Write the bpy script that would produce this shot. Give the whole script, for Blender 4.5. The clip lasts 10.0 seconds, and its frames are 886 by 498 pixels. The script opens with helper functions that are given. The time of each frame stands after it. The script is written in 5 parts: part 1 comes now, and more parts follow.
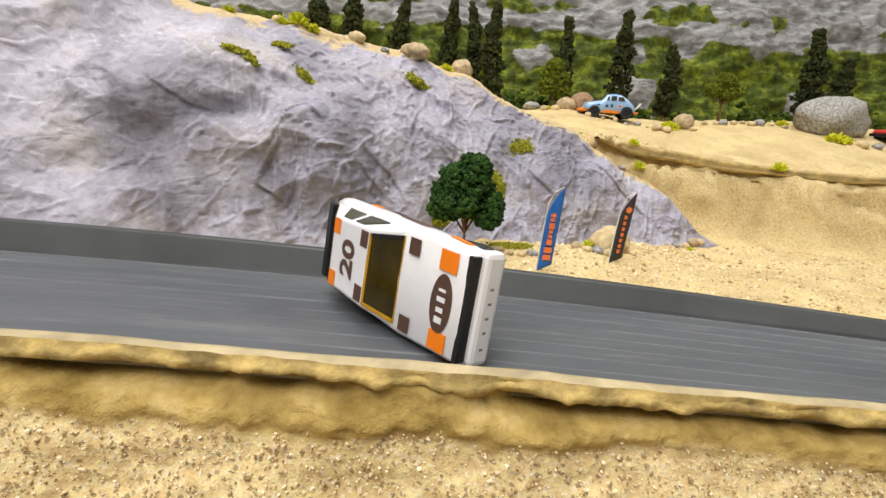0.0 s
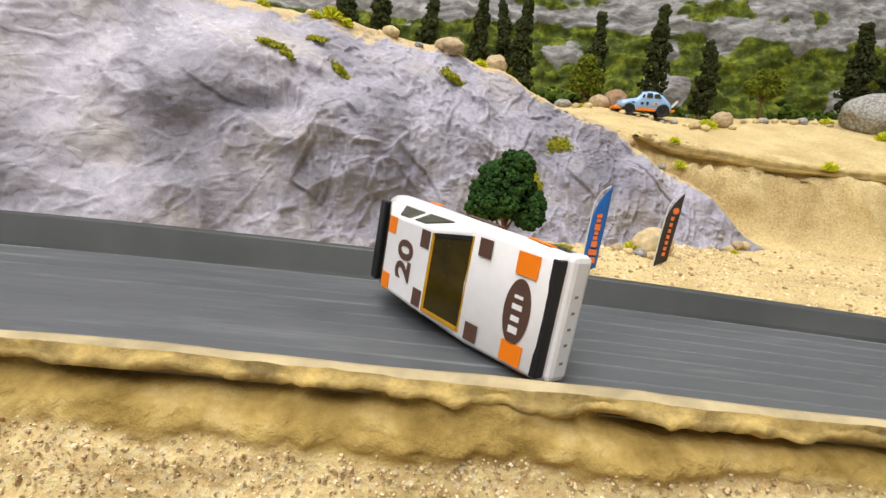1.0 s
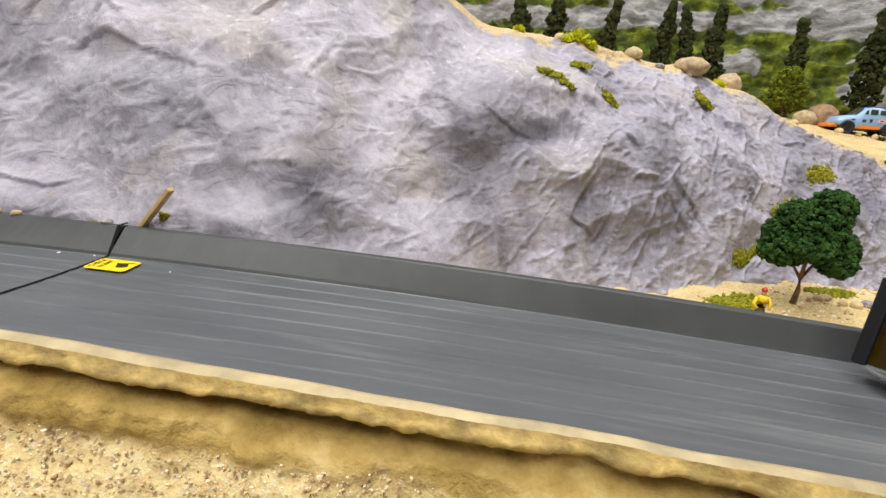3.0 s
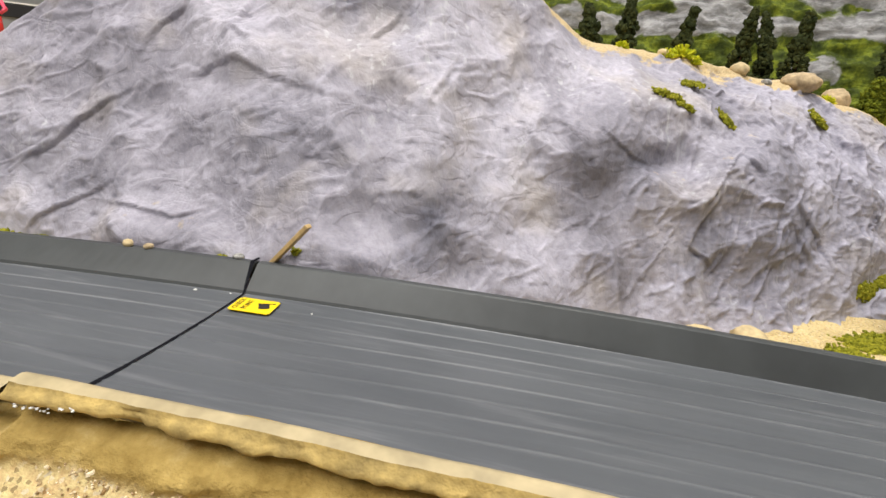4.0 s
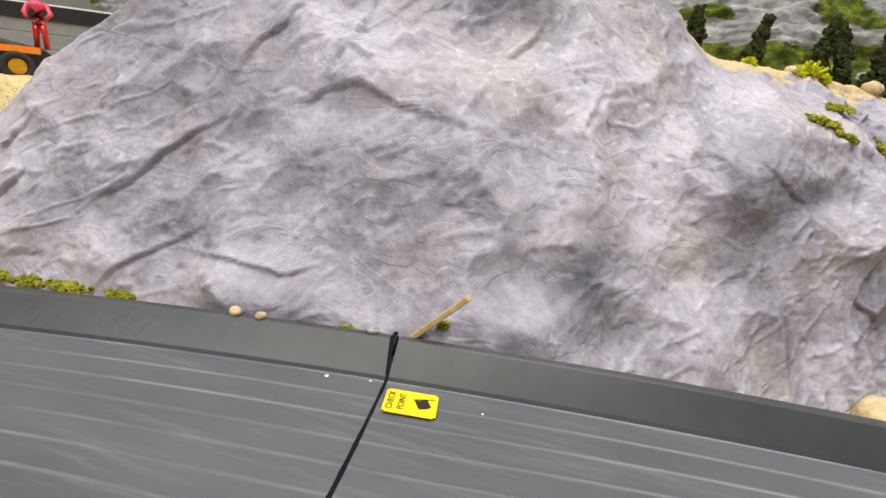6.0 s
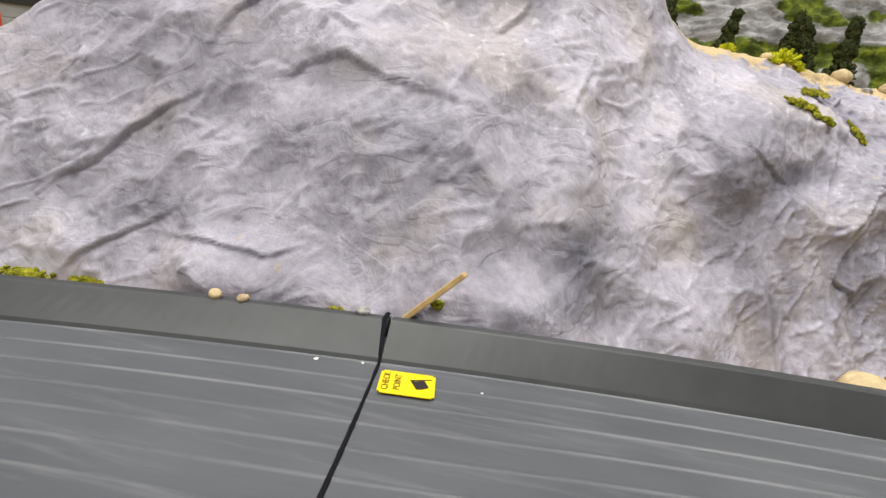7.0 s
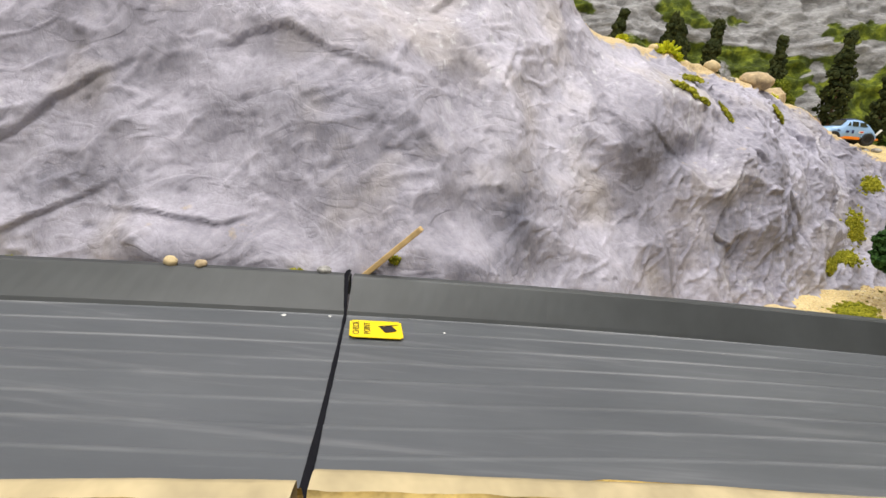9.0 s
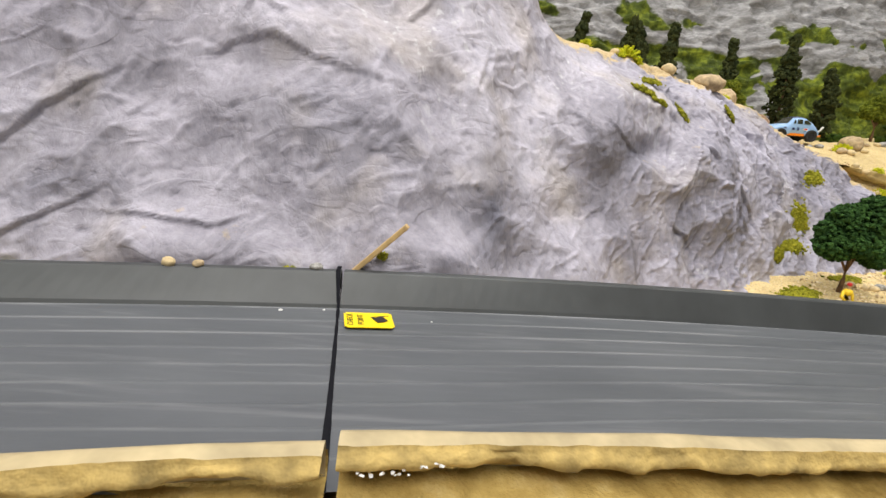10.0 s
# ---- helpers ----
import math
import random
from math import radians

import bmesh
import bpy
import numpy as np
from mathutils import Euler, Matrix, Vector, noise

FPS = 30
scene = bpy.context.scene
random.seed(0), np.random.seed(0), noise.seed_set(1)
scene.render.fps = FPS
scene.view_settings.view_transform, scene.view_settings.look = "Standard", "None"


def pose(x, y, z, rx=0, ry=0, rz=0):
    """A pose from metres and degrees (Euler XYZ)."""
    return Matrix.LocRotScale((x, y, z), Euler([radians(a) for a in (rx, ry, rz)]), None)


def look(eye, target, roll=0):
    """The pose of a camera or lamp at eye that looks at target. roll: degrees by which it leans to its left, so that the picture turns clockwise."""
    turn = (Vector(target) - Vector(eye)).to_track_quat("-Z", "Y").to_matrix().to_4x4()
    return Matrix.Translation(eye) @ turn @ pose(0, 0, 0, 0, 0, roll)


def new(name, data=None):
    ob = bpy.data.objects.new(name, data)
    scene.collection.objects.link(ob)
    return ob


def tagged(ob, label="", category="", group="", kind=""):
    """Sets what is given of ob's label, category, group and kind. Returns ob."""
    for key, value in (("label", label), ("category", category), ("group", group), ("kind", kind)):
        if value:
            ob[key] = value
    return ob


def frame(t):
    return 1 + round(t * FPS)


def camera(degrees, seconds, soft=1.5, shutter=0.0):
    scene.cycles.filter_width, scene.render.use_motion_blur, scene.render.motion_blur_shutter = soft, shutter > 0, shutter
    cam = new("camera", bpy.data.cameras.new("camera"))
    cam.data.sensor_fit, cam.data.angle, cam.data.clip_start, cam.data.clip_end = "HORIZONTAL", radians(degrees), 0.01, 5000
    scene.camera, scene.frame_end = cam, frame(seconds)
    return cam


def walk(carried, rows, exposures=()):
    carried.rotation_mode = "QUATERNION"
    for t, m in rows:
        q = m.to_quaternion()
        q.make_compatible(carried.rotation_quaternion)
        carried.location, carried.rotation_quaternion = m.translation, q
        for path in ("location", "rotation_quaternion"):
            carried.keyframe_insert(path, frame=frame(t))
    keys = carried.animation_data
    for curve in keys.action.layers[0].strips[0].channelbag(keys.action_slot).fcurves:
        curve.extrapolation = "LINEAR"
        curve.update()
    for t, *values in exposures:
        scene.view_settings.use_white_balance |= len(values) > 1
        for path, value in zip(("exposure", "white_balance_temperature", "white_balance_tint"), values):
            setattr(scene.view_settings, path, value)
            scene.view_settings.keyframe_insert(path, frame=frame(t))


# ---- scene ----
cam = camera(85.3, 10.0)
METRES, EYE, TILT, LEAN, TURN = 0.28, 0.15, -15.0, -4.0, 0.0
ROWS = [
    (0.0, 0.0, 0.0, 0.0, 0.0, 0.0, -0.0),
    (0.5, -0.0103, 0.0184, 0.0005, 0.82, 0.01, -0.25),
    (1.0, -0.0426, 0.0347, 0.001, 1.96, 0.0, -0.59),
    (1.5, -0.1084, 0.0434, 0.005, 3.69, -0.04, -1.09),
    (2.0, -0.217, 0.0441, 0.0288, 5.75, -0.06, -1.66),
    (2.5, -0.3309, 0.04, 0.0525, 8.02, -0.07, -2.25),
    (3.0, -0.4315, 0.0312, 0.0567, 10.15, -0.11, -2.87),
    (4.5, -0.6524, 0.0475, 0.1247, 13.82, -0.24, -4.13),
    (5.0, -0.7234, 0.0672, 0.1466, 14.03, -0.28, -4.31),
    (5.5, -0.7654, 0.0874, 0.1607, 13.88, -0.25, -4.37),
    (7.0, -0.8121, 0.1171, 0.1345, 10.01, -0.1, -3.7),
    (7.5, -0.8178, 0.1155, 0.129, 7.34, -0.0, -3.13),
    (8.0, -0.8327, 0.1062, 0.1088, 4.31, -0.05, -2.39),
    (8.5, -0.8421, 0.0922, 0.0993, 1.76, -0.12, -1.68),
    (9.0, -0.8485, 0.0744, 0.0936, -0.39, -0.18, -0.96),
    (9.5, -0.8559, 0.056, 0.0875, -2.28, -0.3, -0.29),
    (10.0, -0.8646, 0.0373, 0.0906, -3.94, -0.37, 0.29),
]
walk(cam, [(t, pose(0, 0, EYE, TILT, LEAN, TURN) @ pose(METRES * x, METRES * y, METRES * z, 90 + pitch, roll, yaw)) for t, x, y, z, yaw, pitch, roll in ROWS])

# ---- light: a workshop room with ceiling panels ----
world = bpy.data.worlds.new("room_air")
world.use_nodes = True
world.node_tree.nodes["Background"].inputs[0].default_value = (0.9, 0.93, 1.0, 1)
world.node_tree.nodes["Background"].inputs[1].default_value = 0.3
scene.world = world


def area(name, eye, target, sx, sy, watts, colour):
    d = bpy.data.lights.new(name, "AREA")
    d.shape, d.size, d.size_y, d.energy, d.color = "RECTANGLE", sx, sy, watts, colour
    ob = new(name, d)
    ob.matrix_world = look(eye, target)
    return tagged(ob, kind="structure")


area("ceiling_panel_lamp", (-0.45, -0.75, 1.4), (-0.1, 0.2, 0.1), 1.2, 0.6, 22, (1.0, 0.97, 0.93))
area("ceiling_panel_lamp", (-0.2, 0.25, 1.55), (-0.1, 0.25, 0.1), 1.2, 0.5, 18.5, (1.0, 0.98, 0.95))
area("ceiling_panel_lamp", (0.9, 0.75, 1.55), (0.3, 0.5, 0.1), 1.2, 0.5, 8, (1.0, 0.97, 0.93))
scene.view_settings.exposure = 0.0


# ---- materials ----
def mat(name, rough=0.8, metal=0.0, spec=0.5):
    m = bpy.data.materials.new(name)
    m.use_nodes = True
    n = m.node_tree.nodes
    b = n["Principled BSDF"]
    b.inputs["Roughness"].default_value, b.inputs["Metallic"].default_value = rough, metal
    b.inputs["Specular IOR Level"].default_value = spec
    return m, n, m.node_tree.links, b


def tex_noise(n, l, scale, detail=4.0, rough=0.55, stretch=(1, 1, 1), distort=0.0, turn=(0, 0, 0), kind="FBM"):
    c = n.new("ShaderNodeTexCoord")
    mp = n.new("ShaderNodeMapping")
    mp.inputs["Scale"].default_value, mp.inputs["Rotation"].default_value = stretch, turn
    t = n.new("ShaderNodeTexNoise")
    t.inputs["Scale"].default_value, t.inputs["Detail"].default_value = scale, detail
    t.inputs["Roughness"].default_value, t.inputs["Distortion"].default_value = rough, distort
    t.noise_type = kind
    l.new(c.outputs["Object"], mp.inputs[0])
    l.new(mp.outputs[0], t.inputs["Vector"])
    return t.outputs["Fac"]


def ramp(n, l, fac, stops, smooth=False):
    r = n.new("ShaderNodeValToRGB")
    r.color_ramp.interpolation = "EASE" if smooth else "LINEAR"
    while len(r.color_ramp.elements) < len(stops):
        r.color_ramp.elements.new(0.5)
    for e, (p, c) in zip(r.color_ramp.elements, stops):
        e.position, e.color = p, (*c, 1)
    l.new(fac, r.inputs[0])
    return r.outputs[0]


def blend(n, l, fac, a, b, mode="MIX"):
    x = n.new("ShaderNodeMix")
    x.data_type, x.blend_type = "RGBA", mode
    for value, socket in ((fac, x.inputs[0]), (a, x.inputs[6]), (b, x.inputs[7])):
        if isinstance(value, (int, float)):
            socket.default_value = value
        elif isinstance(value, tuple):
            socket.default_value = (*value, 1)
        else:
            l.new(value, socket)
    return x.outputs[2]


def bump(n, l, b, heights):
    """heights: (socket, strength, distance in metres)."""
    last = None
    for h, s, d in heights:
        k = n.new("ShaderNodeBump")
        k.inputs["Strength"].default_value, k.inputs["Distance"].default_value = s, d
        l.new(h, k.inputs["Height"])
        if last:
            l.new(last, k.inputs["Normal"])
        last = k.outputs[0]
    l.new(last, b.inputs["Normal"])


def attribute(n, name):
    a = n.new("ShaderNodeAttribute")
    a.attribute_name = name
    return a.outputs["Fac"]


def rock_material():
    """Grey painted plaster rock, dry-brushed lighter, with tan tint, chalky streaks and sand on the top."""
    m, n, l, b = mat("painted_plaster_rock", 0.78, spec=0.3)
    big = ramp(n, l, tex_noise(n, l, 15, 5, 0.62, (1, 1, 0.8), 0.5), [(0.28, (0.21, 0.2, 0.234)), (0.46, (0.378, 0.36, 0.416)), (0.7, (0.525, 0.502, 0.57))])
    mid = ramp(n, l, tex_noise(n, l, 70, 7, 0.72, (1, 1, 0.6), 0.7, (0, 0.5, 0)), [(0.3, (0.24, 0.24, 0.25)), (0.5, (0.5, 0.5, 0.5)), (0.72, (0.72, 0.71, 0.71))])
    col = blend(n, l, 0.42, big, mid, "OVERLAY")
    grit = ramp(n, l, tex_noise(n, l, 420, 3, 0.7), [(0.32, (0.3, 0.3, 0.3)), (0.5, (0.5, 0.5, 0.5)), (0.7, (0.64, 0.64, 0.64))])
    col = blend(n, l, 0.28, col, grit, "OVERLAY")
    tan = ramp(n, l, tex_noise(n, l, 24, 3, 0.5), [(0.52, (0, 0, 0)), (0.72, (1, 1, 1))])
    col = blend(n, l, tan, col, blend(n, l, 0.35, col, (0.5, 0.42, 0.28)))
    streak = ramp(n, l, tex_noise(n, l, 60, 3, 0.6, (4.5, 4.5, 0.35)), [(0.58, (0, 0, 0)), (0.7, (0.7, 0.7, 0.7))])
    where = ramp(n, l, tex_noise(n, l, 14, 2), [(0.5, (0, 0, 0)), (0.62, (1, 1, 1))])
    col = blend(n, l, blend(n, l, 1.0, streak, where, "MULTIPLY"), col, (0.66, 0.66, 0.68))
    # darker and slightly bluer towards the craggy end of the outcrop
    col = blend(n, l, attribute(n, "end_tone"), col, blend(n, l, 1.0, col, (0.86, 0.87, 0.9), "MULTIPLY"))
    # dark patches in the colour: shade of hollows and folds, with some dark paint
    brushed = blend(n, l, 1.0, attribute(n, "shade_stain"), ramp(n, l, tex_noise(n, l, 55, 5, 0.65, (1, 1, 0.5), 0.8), [(0.25, (0.25, 0.25, 0.25)), (0.62, (1, 1, 1))]), "MULTIPLY")
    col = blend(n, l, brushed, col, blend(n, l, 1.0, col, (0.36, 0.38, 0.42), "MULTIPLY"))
    # dry-brushed paint caught on raised edges; creases of the plaster coloured darker as shade
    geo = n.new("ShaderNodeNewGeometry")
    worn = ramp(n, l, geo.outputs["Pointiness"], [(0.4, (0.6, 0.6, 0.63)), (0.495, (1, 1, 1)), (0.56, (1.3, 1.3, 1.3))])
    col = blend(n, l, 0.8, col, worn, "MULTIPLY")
    sand = ramp(n, l, tex_noise(n, l, 900, 3, 0.7), [(0.3, (0.42, 0.3, 0.15)), (0.6, (0.62, 0.49, 0.28))])
    fine = tex_noise(n, l, 60, 4, 0.7)
    mask = n.new("ShaderNodeMath")
    mask.operation = "ADD"
    l.new(attribute(n, "sandy"), mask.inputs[0])
    l.new(fine, mask.inputs[1])
    edge = ramp(n, l, mask.outputs[0], [(0.85, (0, 0, 0)), (1.05, (1, 1, 1))])
    col = blend(n, l, edge, col, sand)
    l.new(col, b.inputs["Base Color"])
    bump(n, l, b, [(tex_noise(n, l, 26, 4, 0.55, (1, 1, 2.0), 0.6, (0, 0.75, 0), "RIDGED_MULTIFRACTAL"), 0.25, 0.002), (ramp(n, l, tex_noise(n, l, 42, 2, 0.5, (1, 1, 1.7), 1.2, (0, 0.7, 0.2)), [(0.44, (1, 1, 1)), (0.497, (1, 1, 1)), (0.5, (0, 0, 0)), (0.56, (0.9, 0.9, 0.9))]), 0.27, 0.0011), (ramp(n, l, tex_noise(n, l, 70, 2, 0.5, (1, 1, 0.6), 1.0, (0, -0.5, 0.4)), [(0.4, (1, 1, 1)), (0.53, (1, 1, 1)), (0.535, (0, 0, 0)), (0.6, (0.9, 0.9, 0.9))]), 0.22, 0.0008), (tex_noise(n, l, 95, 4, 0.55, (1, 1, 0.7), 0.8, (0, 0.6, 0)), 0.4, 0.0032), (tex_noise(n, l, 420, 3, 0.6), 0.3, 0.0009)])
    return m


def sand_material(name, dark, light, grain=700, speck=True, foam=False):
    m, n, l, b = mat(name, 0.9, spec=0.2)
    col = ramp(n, l, tex_noise(n, l, 30, 5, 0.6), [(0.3, dark), (0.68, light)])
    g = ramp(n, l, tex_noise(n, l, grain, 3, 0.75), [(0.3, (0.28, 0.28, 0.28)), (0.5, (0.52, 0.52, 0.52)), (0.72, (0.8, 0.8, 0.8))])
    col = blend(n, l, 0.6, col, g, "OVERLAY")
    if speck:
        v = n.new("ShaderNodeTexVoronoi")
        v.inputs["Scale"].default_value = grain * 3.0
        c = n.new("ShaderNodeTexCoord")
        l.new(c.outputs["Object"], v.inputs["Vector"])
        sep = n.new("ShaderNodeSeparateColor")
        l.new(v.outputs["Color"], sep.inputs[0])
        dk = ramp(n, l, sep.outputs[0], [(0.0, (1, 1, 1)), (0.06, (1, 1, 1)), (0.07, (0, 0, 0))])
        col = blend(n, l, blend(n, l, 1.0, dk, (0.6, 0.6, 0.6), "MULTIPLY"), col, (0.12, 0.07, 0.03))
        lt = ramp(n, l, sep.outputs[1], [(0.0, (1, 1, 1)), (0.1, (1, 1, 1)), (0.11, (0, 0, 0))])
        col = blend(n, l, blend(n, l, 1.0, lt, (0.6, 0.6, 0.6), "MULTIPLY"), col, (0.75, 0.66, 0.48))
    if foam:
        smooth = ramp(n, l, tex_noise(n, l, 90, 5, 0.65), [(0.3, (0.24, 0.155, 0.038)), (0.55, (0.47, 0.33, 0.105)), (0.75, (0.68, 0.52, 0.24))])
        col = blend(n, l, attribute(n, "gravel"), smooth, col)
    l.new(col, b.inputs["Base Color"])
    bump(n, l, b, [(tex_noise(n, l, 120, 5, 0.6), 0.5, 0.003), (tex_noise(n, l, grain, 3, 0.75), 0.6, 0.0012)])
    return m


def plain(name, colour, rough=0.5, metal=0.0, vary=0.12, scale=300, relief=0.0, coat=0.0):
    m, n, l, b = mat(name, rough, metal)
    t = tex_noise(n, l, scale, 4, 0.6)
    lo = tuple(max(0.0, c * (1 - vary)) for c in colour)
    hi = tuple(min(1.0, c * (1 + vary)) for c in colour)
    l.new(ramp(n, l, t, [(0.3, lo), (0.7, hi)]), b.inputs["Base Color"])
    b.inputs["Coat Weight"].default_value = coat
    b.inputs["Coat Roughness"].default_value = 0.15
    if relief:
        bump(n, l, b, [(t, 0.6, relief)])
    return m


def backdrop_material():
    """Dark wrinkled rock sheets with bands of green moss."""
    m, n, l, b = mat("mossy_rock_slope", 0.85, spec=0.25)
    rock = ramp(n, l, tex_noise(n, l, 45, 6, 0.7, (1, 1, 2.2), 0.6), [(0.28, (0.12, 0.118, 0.115)), (0.5, (0.29, 0.285, 0.285)), (0.72, (0.52, 0.515, 0.52))])
    moss = ramp(n, l, tex_noise(n, l, 60, 5, 0.7), [(0.3, (0.018, 0.028, 0.005)), (0.5, (0.075, 0.1, 0.011)), (0.68, (0.24, 0.28, 0.022))])
    sum_ = n.new("ShaderNodeMath")
    sum_.operation = "ADD"
    l.new(attribute(n, "moss"), sum_.inputs[0])
    l.new(tex_noise(n, l, 70, 4, 0.7), sum_.inputs[1])
    band = ramp(n, l, sum_.outputs[0], [(0.72, (0, 0, 0)), (1.12, (1, 1, 1))])
    l.new(blend(n, l, band, rock, moss), b.inputs["Base Color"])
    bump(n, l, b, [(tex_noise(n, l, 24, 4, 0.6, (1, 1, 2.0), 0.8, (0, 0.3, 0), "RIDGED_MULTIFRACTAL"), 0.6, 0.006), (tex_noise(n, l, 60, 6, 0.65, (1, 1, 2.0), 1.0), 0.7, 0.006), (tex_noise(n, l, 500, 3, 0.7), 0.4, 0.002)])
    return m


def moss_material(name, dark, light, scale=500):
    m, n, l, b = mat(name, 0.9, spec=0.15)
    g = n.new("ShaderNodeNewGeometry")
    isl = ramp(n, l, g.outputs["Random Per Island"], [(0.0, dark), (1.0, light)])
    t = ramp(n, l, tex_noise(n, l, scale, 3, 0.7), [(0.3, (0.3, 0.3, 0.3)), (0.7, (0.7, 0.7, 0.7))])
    l.new(blend(n, l, 0.7, isl, t, "OVERLAY"), b.inputs["Base Color"])
    return m


def track_material():
    """Dark grey plastic with lengthwise drag marks, dust and scuffs."""
    m, n, l, b = mat("grey_track_plastic", 0.42, spec=0.5)
    col = ramp(n, l, tex_noise(n, l, 40, 4, 0.6, (0.4, 1, 1)), [(0.3, (0.078, 0.085, 0.094)), (0.7, (0.11, 0.118, 0.128))])
    dust = ramp(n, l, tex_noise(n, l, 260, 4, 0.65, (0.08, 1, 1), 0, (0, 0, 0.1)), [(0.55, (0, 0, 0)), (0.8, (0.35, 0.35, 0.35))])
    col = blend(n, l, dust, col, (0.3, 0.3, 0.31))
    gaps = ramp(n, l, tex_noise(n, l, 45, 4, 0.6, (0.3, 1, 1)), [(0.42, (0, 0, 0)), (0.66, (0.8, 0.8, 0.8))])
    # rib highlights painted as a paler colour, together with wear on the crests
    rib_glint_wear = blend(n, l, 1.0, ramp(n, l, attribute(n, "rib"), [(0.1, (0, 0, 0)), (0.8, (1, 1, 1))]), gaps, "MULTIPLY")
    col = blend(n, l, rib_glint_wear, col, (0.215, 0.22, 0.23))
    l.new(col, b.inputs["Base Color"])
    l.new(ramp(n, l, tex_noise(n, l, 150, 4, 0.6, (0.15, 1, 1)), [(0.3, (0.32, 0.32, 0.32)), (0.7, (0.52, 0.52, 0.52))]), b.inputs["Roughness"])
    bump(n, l, b, [(tex_noise(n, l, 500, 3, 0.6, (0.2, 1, 1)), 0.12, 0.0006)])
    return m


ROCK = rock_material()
SAND = sand_material("tan_sand", (0.52, 0.38, 0.175), (0.74, 0.58, 0.29))
COARSE = sand_material("coarse_sand", (0.52, 0.38, 0.165), (0.8, 0.63, 0.33), 420, foam=True)
FOAM = plain("sand_painted_foam", (0.47, 0.35, 0.14), 0.75, vary=0.4, scale=120, relief=0.002)
LIPTOP = plain("worn_tan_edge", (0.45, 0.365, 0.21), 0.65, vary=0.35, scale=70, relief=0.0012)
CRUMB = plain("crumbled_brown_foam", (0.42, 0.3, 0.1), 0.85, vary=0.5, scale=160, relief=0.0025)
SLOPE = backdrop_material()
TRACK = track_material()
SEAM = plain("black_joint_gap", (0.012, 0.012, 0.015), 0.95)
SEAM.node_tree.nodes["Principled BSDF"].inputs["Specular IOR Level"].default_value = 0.03
# the floor's plastic, made darker in colour for the wall's shade
SHADEDWALL = plain("shaded_wall_plastic", (0.05, 0.054, 0.055), 0.5, vary=0.25, scale=35)


# ---- shape helpers ----
def lattice(ix, iy, iz, seed):
    h = (ix * 374761393 + iy * 668265263 + iz * 2147483647 + seed * 974634777) & 0xFFFFFFFF
    h = ((h ^ (h >> 13)) * 1274126177) & 0xFFFFFFFF
    return ((h ^ (h >> 16)) & 0xFFFF) / 65535.0


def value_noise(p, seed):
    """Smooth noise, 0 to 1, at an (n, 3) array of points."""
    i = np.floor(p).astype(np.int64)
    f = p - i
    f = f * f * (3 - 2 * f)
    out = np.zeros(len(p))
    for dx in (0, 1):
        for dy in (0, 1):
            for dz in (0, 1):
                w = (f[:, 0] if dx else 1 - f[:, 0]) * (f[:, 1] if dy else 1 - f[:, 1]) * (f[:, 2] if dz else 1 - f[:, 2])
                out += w * lattice(i[:, 0] + dx, i[:, 1] + dy, i[:, 2] + dz, seed)
    return out


def fbm(p, scale, octaves=4, seed=0, gain=0.5, ridged=False):
    total, amp, norm = np.zeros(len(p)), 1.0, 0.0
    for o in range(octaves):
        v = value_noise(p * scale * 2.03 ** o + 17.3 * o, seed + o)
        total += amp * (1 - np.abs(2 * v - 1) if ridged else v)
        norm += amp
        amp *= gain
    return total / norm


def knots(x, xs, ys):
    """A smooth curve through a few knots."""
    xs, ys = np.asarray(xs, float), np.asarray(ys, float)
    m = np.gradient(ys, xs)
    x = np.clip(np.asarray(x, float), xs[0], xs[-1])
    k = np.clip(np.searchsorted(xs, x, side="right") - 1, 0, len(xs) - 2)
    h = xs[k + 1] - xs[k]
    t = (x - xs[k]) / h
    return ((2 * t ** 3 - 3 * t ** 2 + 1) * ys[k] + (t ** 3 - 2 * t ** 2 + t) * h * m[k]
            + (-2 * t ** 3 + 3 * t ** 2) * ys[k + 1] + (t ** 3 - t ** 2) * h * m[k + 1])


def smoothstep(a, b, x):
    t = np.clip((x - a) / (b - a), 0, 1)
    return t * t * (3 - 2 * t)


def finish(ob, material, smooth=True):
    ob.data.materials.append(material)
    if smooth:
        ob.data.polygons.foreach_set("use_smooth", np.ones(len(ob.data.polygons), bool))
    return ob


def sheet(name, P, material, parent=None, label="", flip=False, smooth=True):
    """A grid of points (rows, columns, 3) as one mesh."""
    r, c = P.shape[:2]
    i = np.arange(r * c).reshape(r, c)
    q = np.stack([i[:-1, :-1], i[:-1, 1:], i[1:, 1:], i[1:, :-1]], -1).reshape(-1, 4)
    if flip:
        q = q[:, ::-1]
    me = bpy.data.meshes.new(name)
    me.from_pydata(P.reshape(-1, 3).tolist(), [], q.tolist())
    ob = finish(new(name, me), material, smooth)
    ob.parent = parent
    return tagged(ob, label)


def part(name, bm, material, parent=None, label="", smooth=False):
    me = bpy.data.meshes.new(name)
    bmesh.ops.recalc_face_normals(bm, faces=bm.faces)
    bm.to_mesh(me)
    bm.free()
    ob = finish(new(name, me), material, smooth)
    ob.parent = parent
    return tagged(ob, label)


def holder(name, m, label, category, group="", kind=""):
    ob = new(name)
    ob.empty_display_size = 0.01
    ob.matrix_world = m
    return tagged(ob, label, category, group, kind)


# ---- plan of the track, in metres ----
def wall_foot(x):
    return 0.154 - 0.101 * x - 0.478 * x ** 2, 0.0945 - 0.003 * x + 0.064 * x ** 2


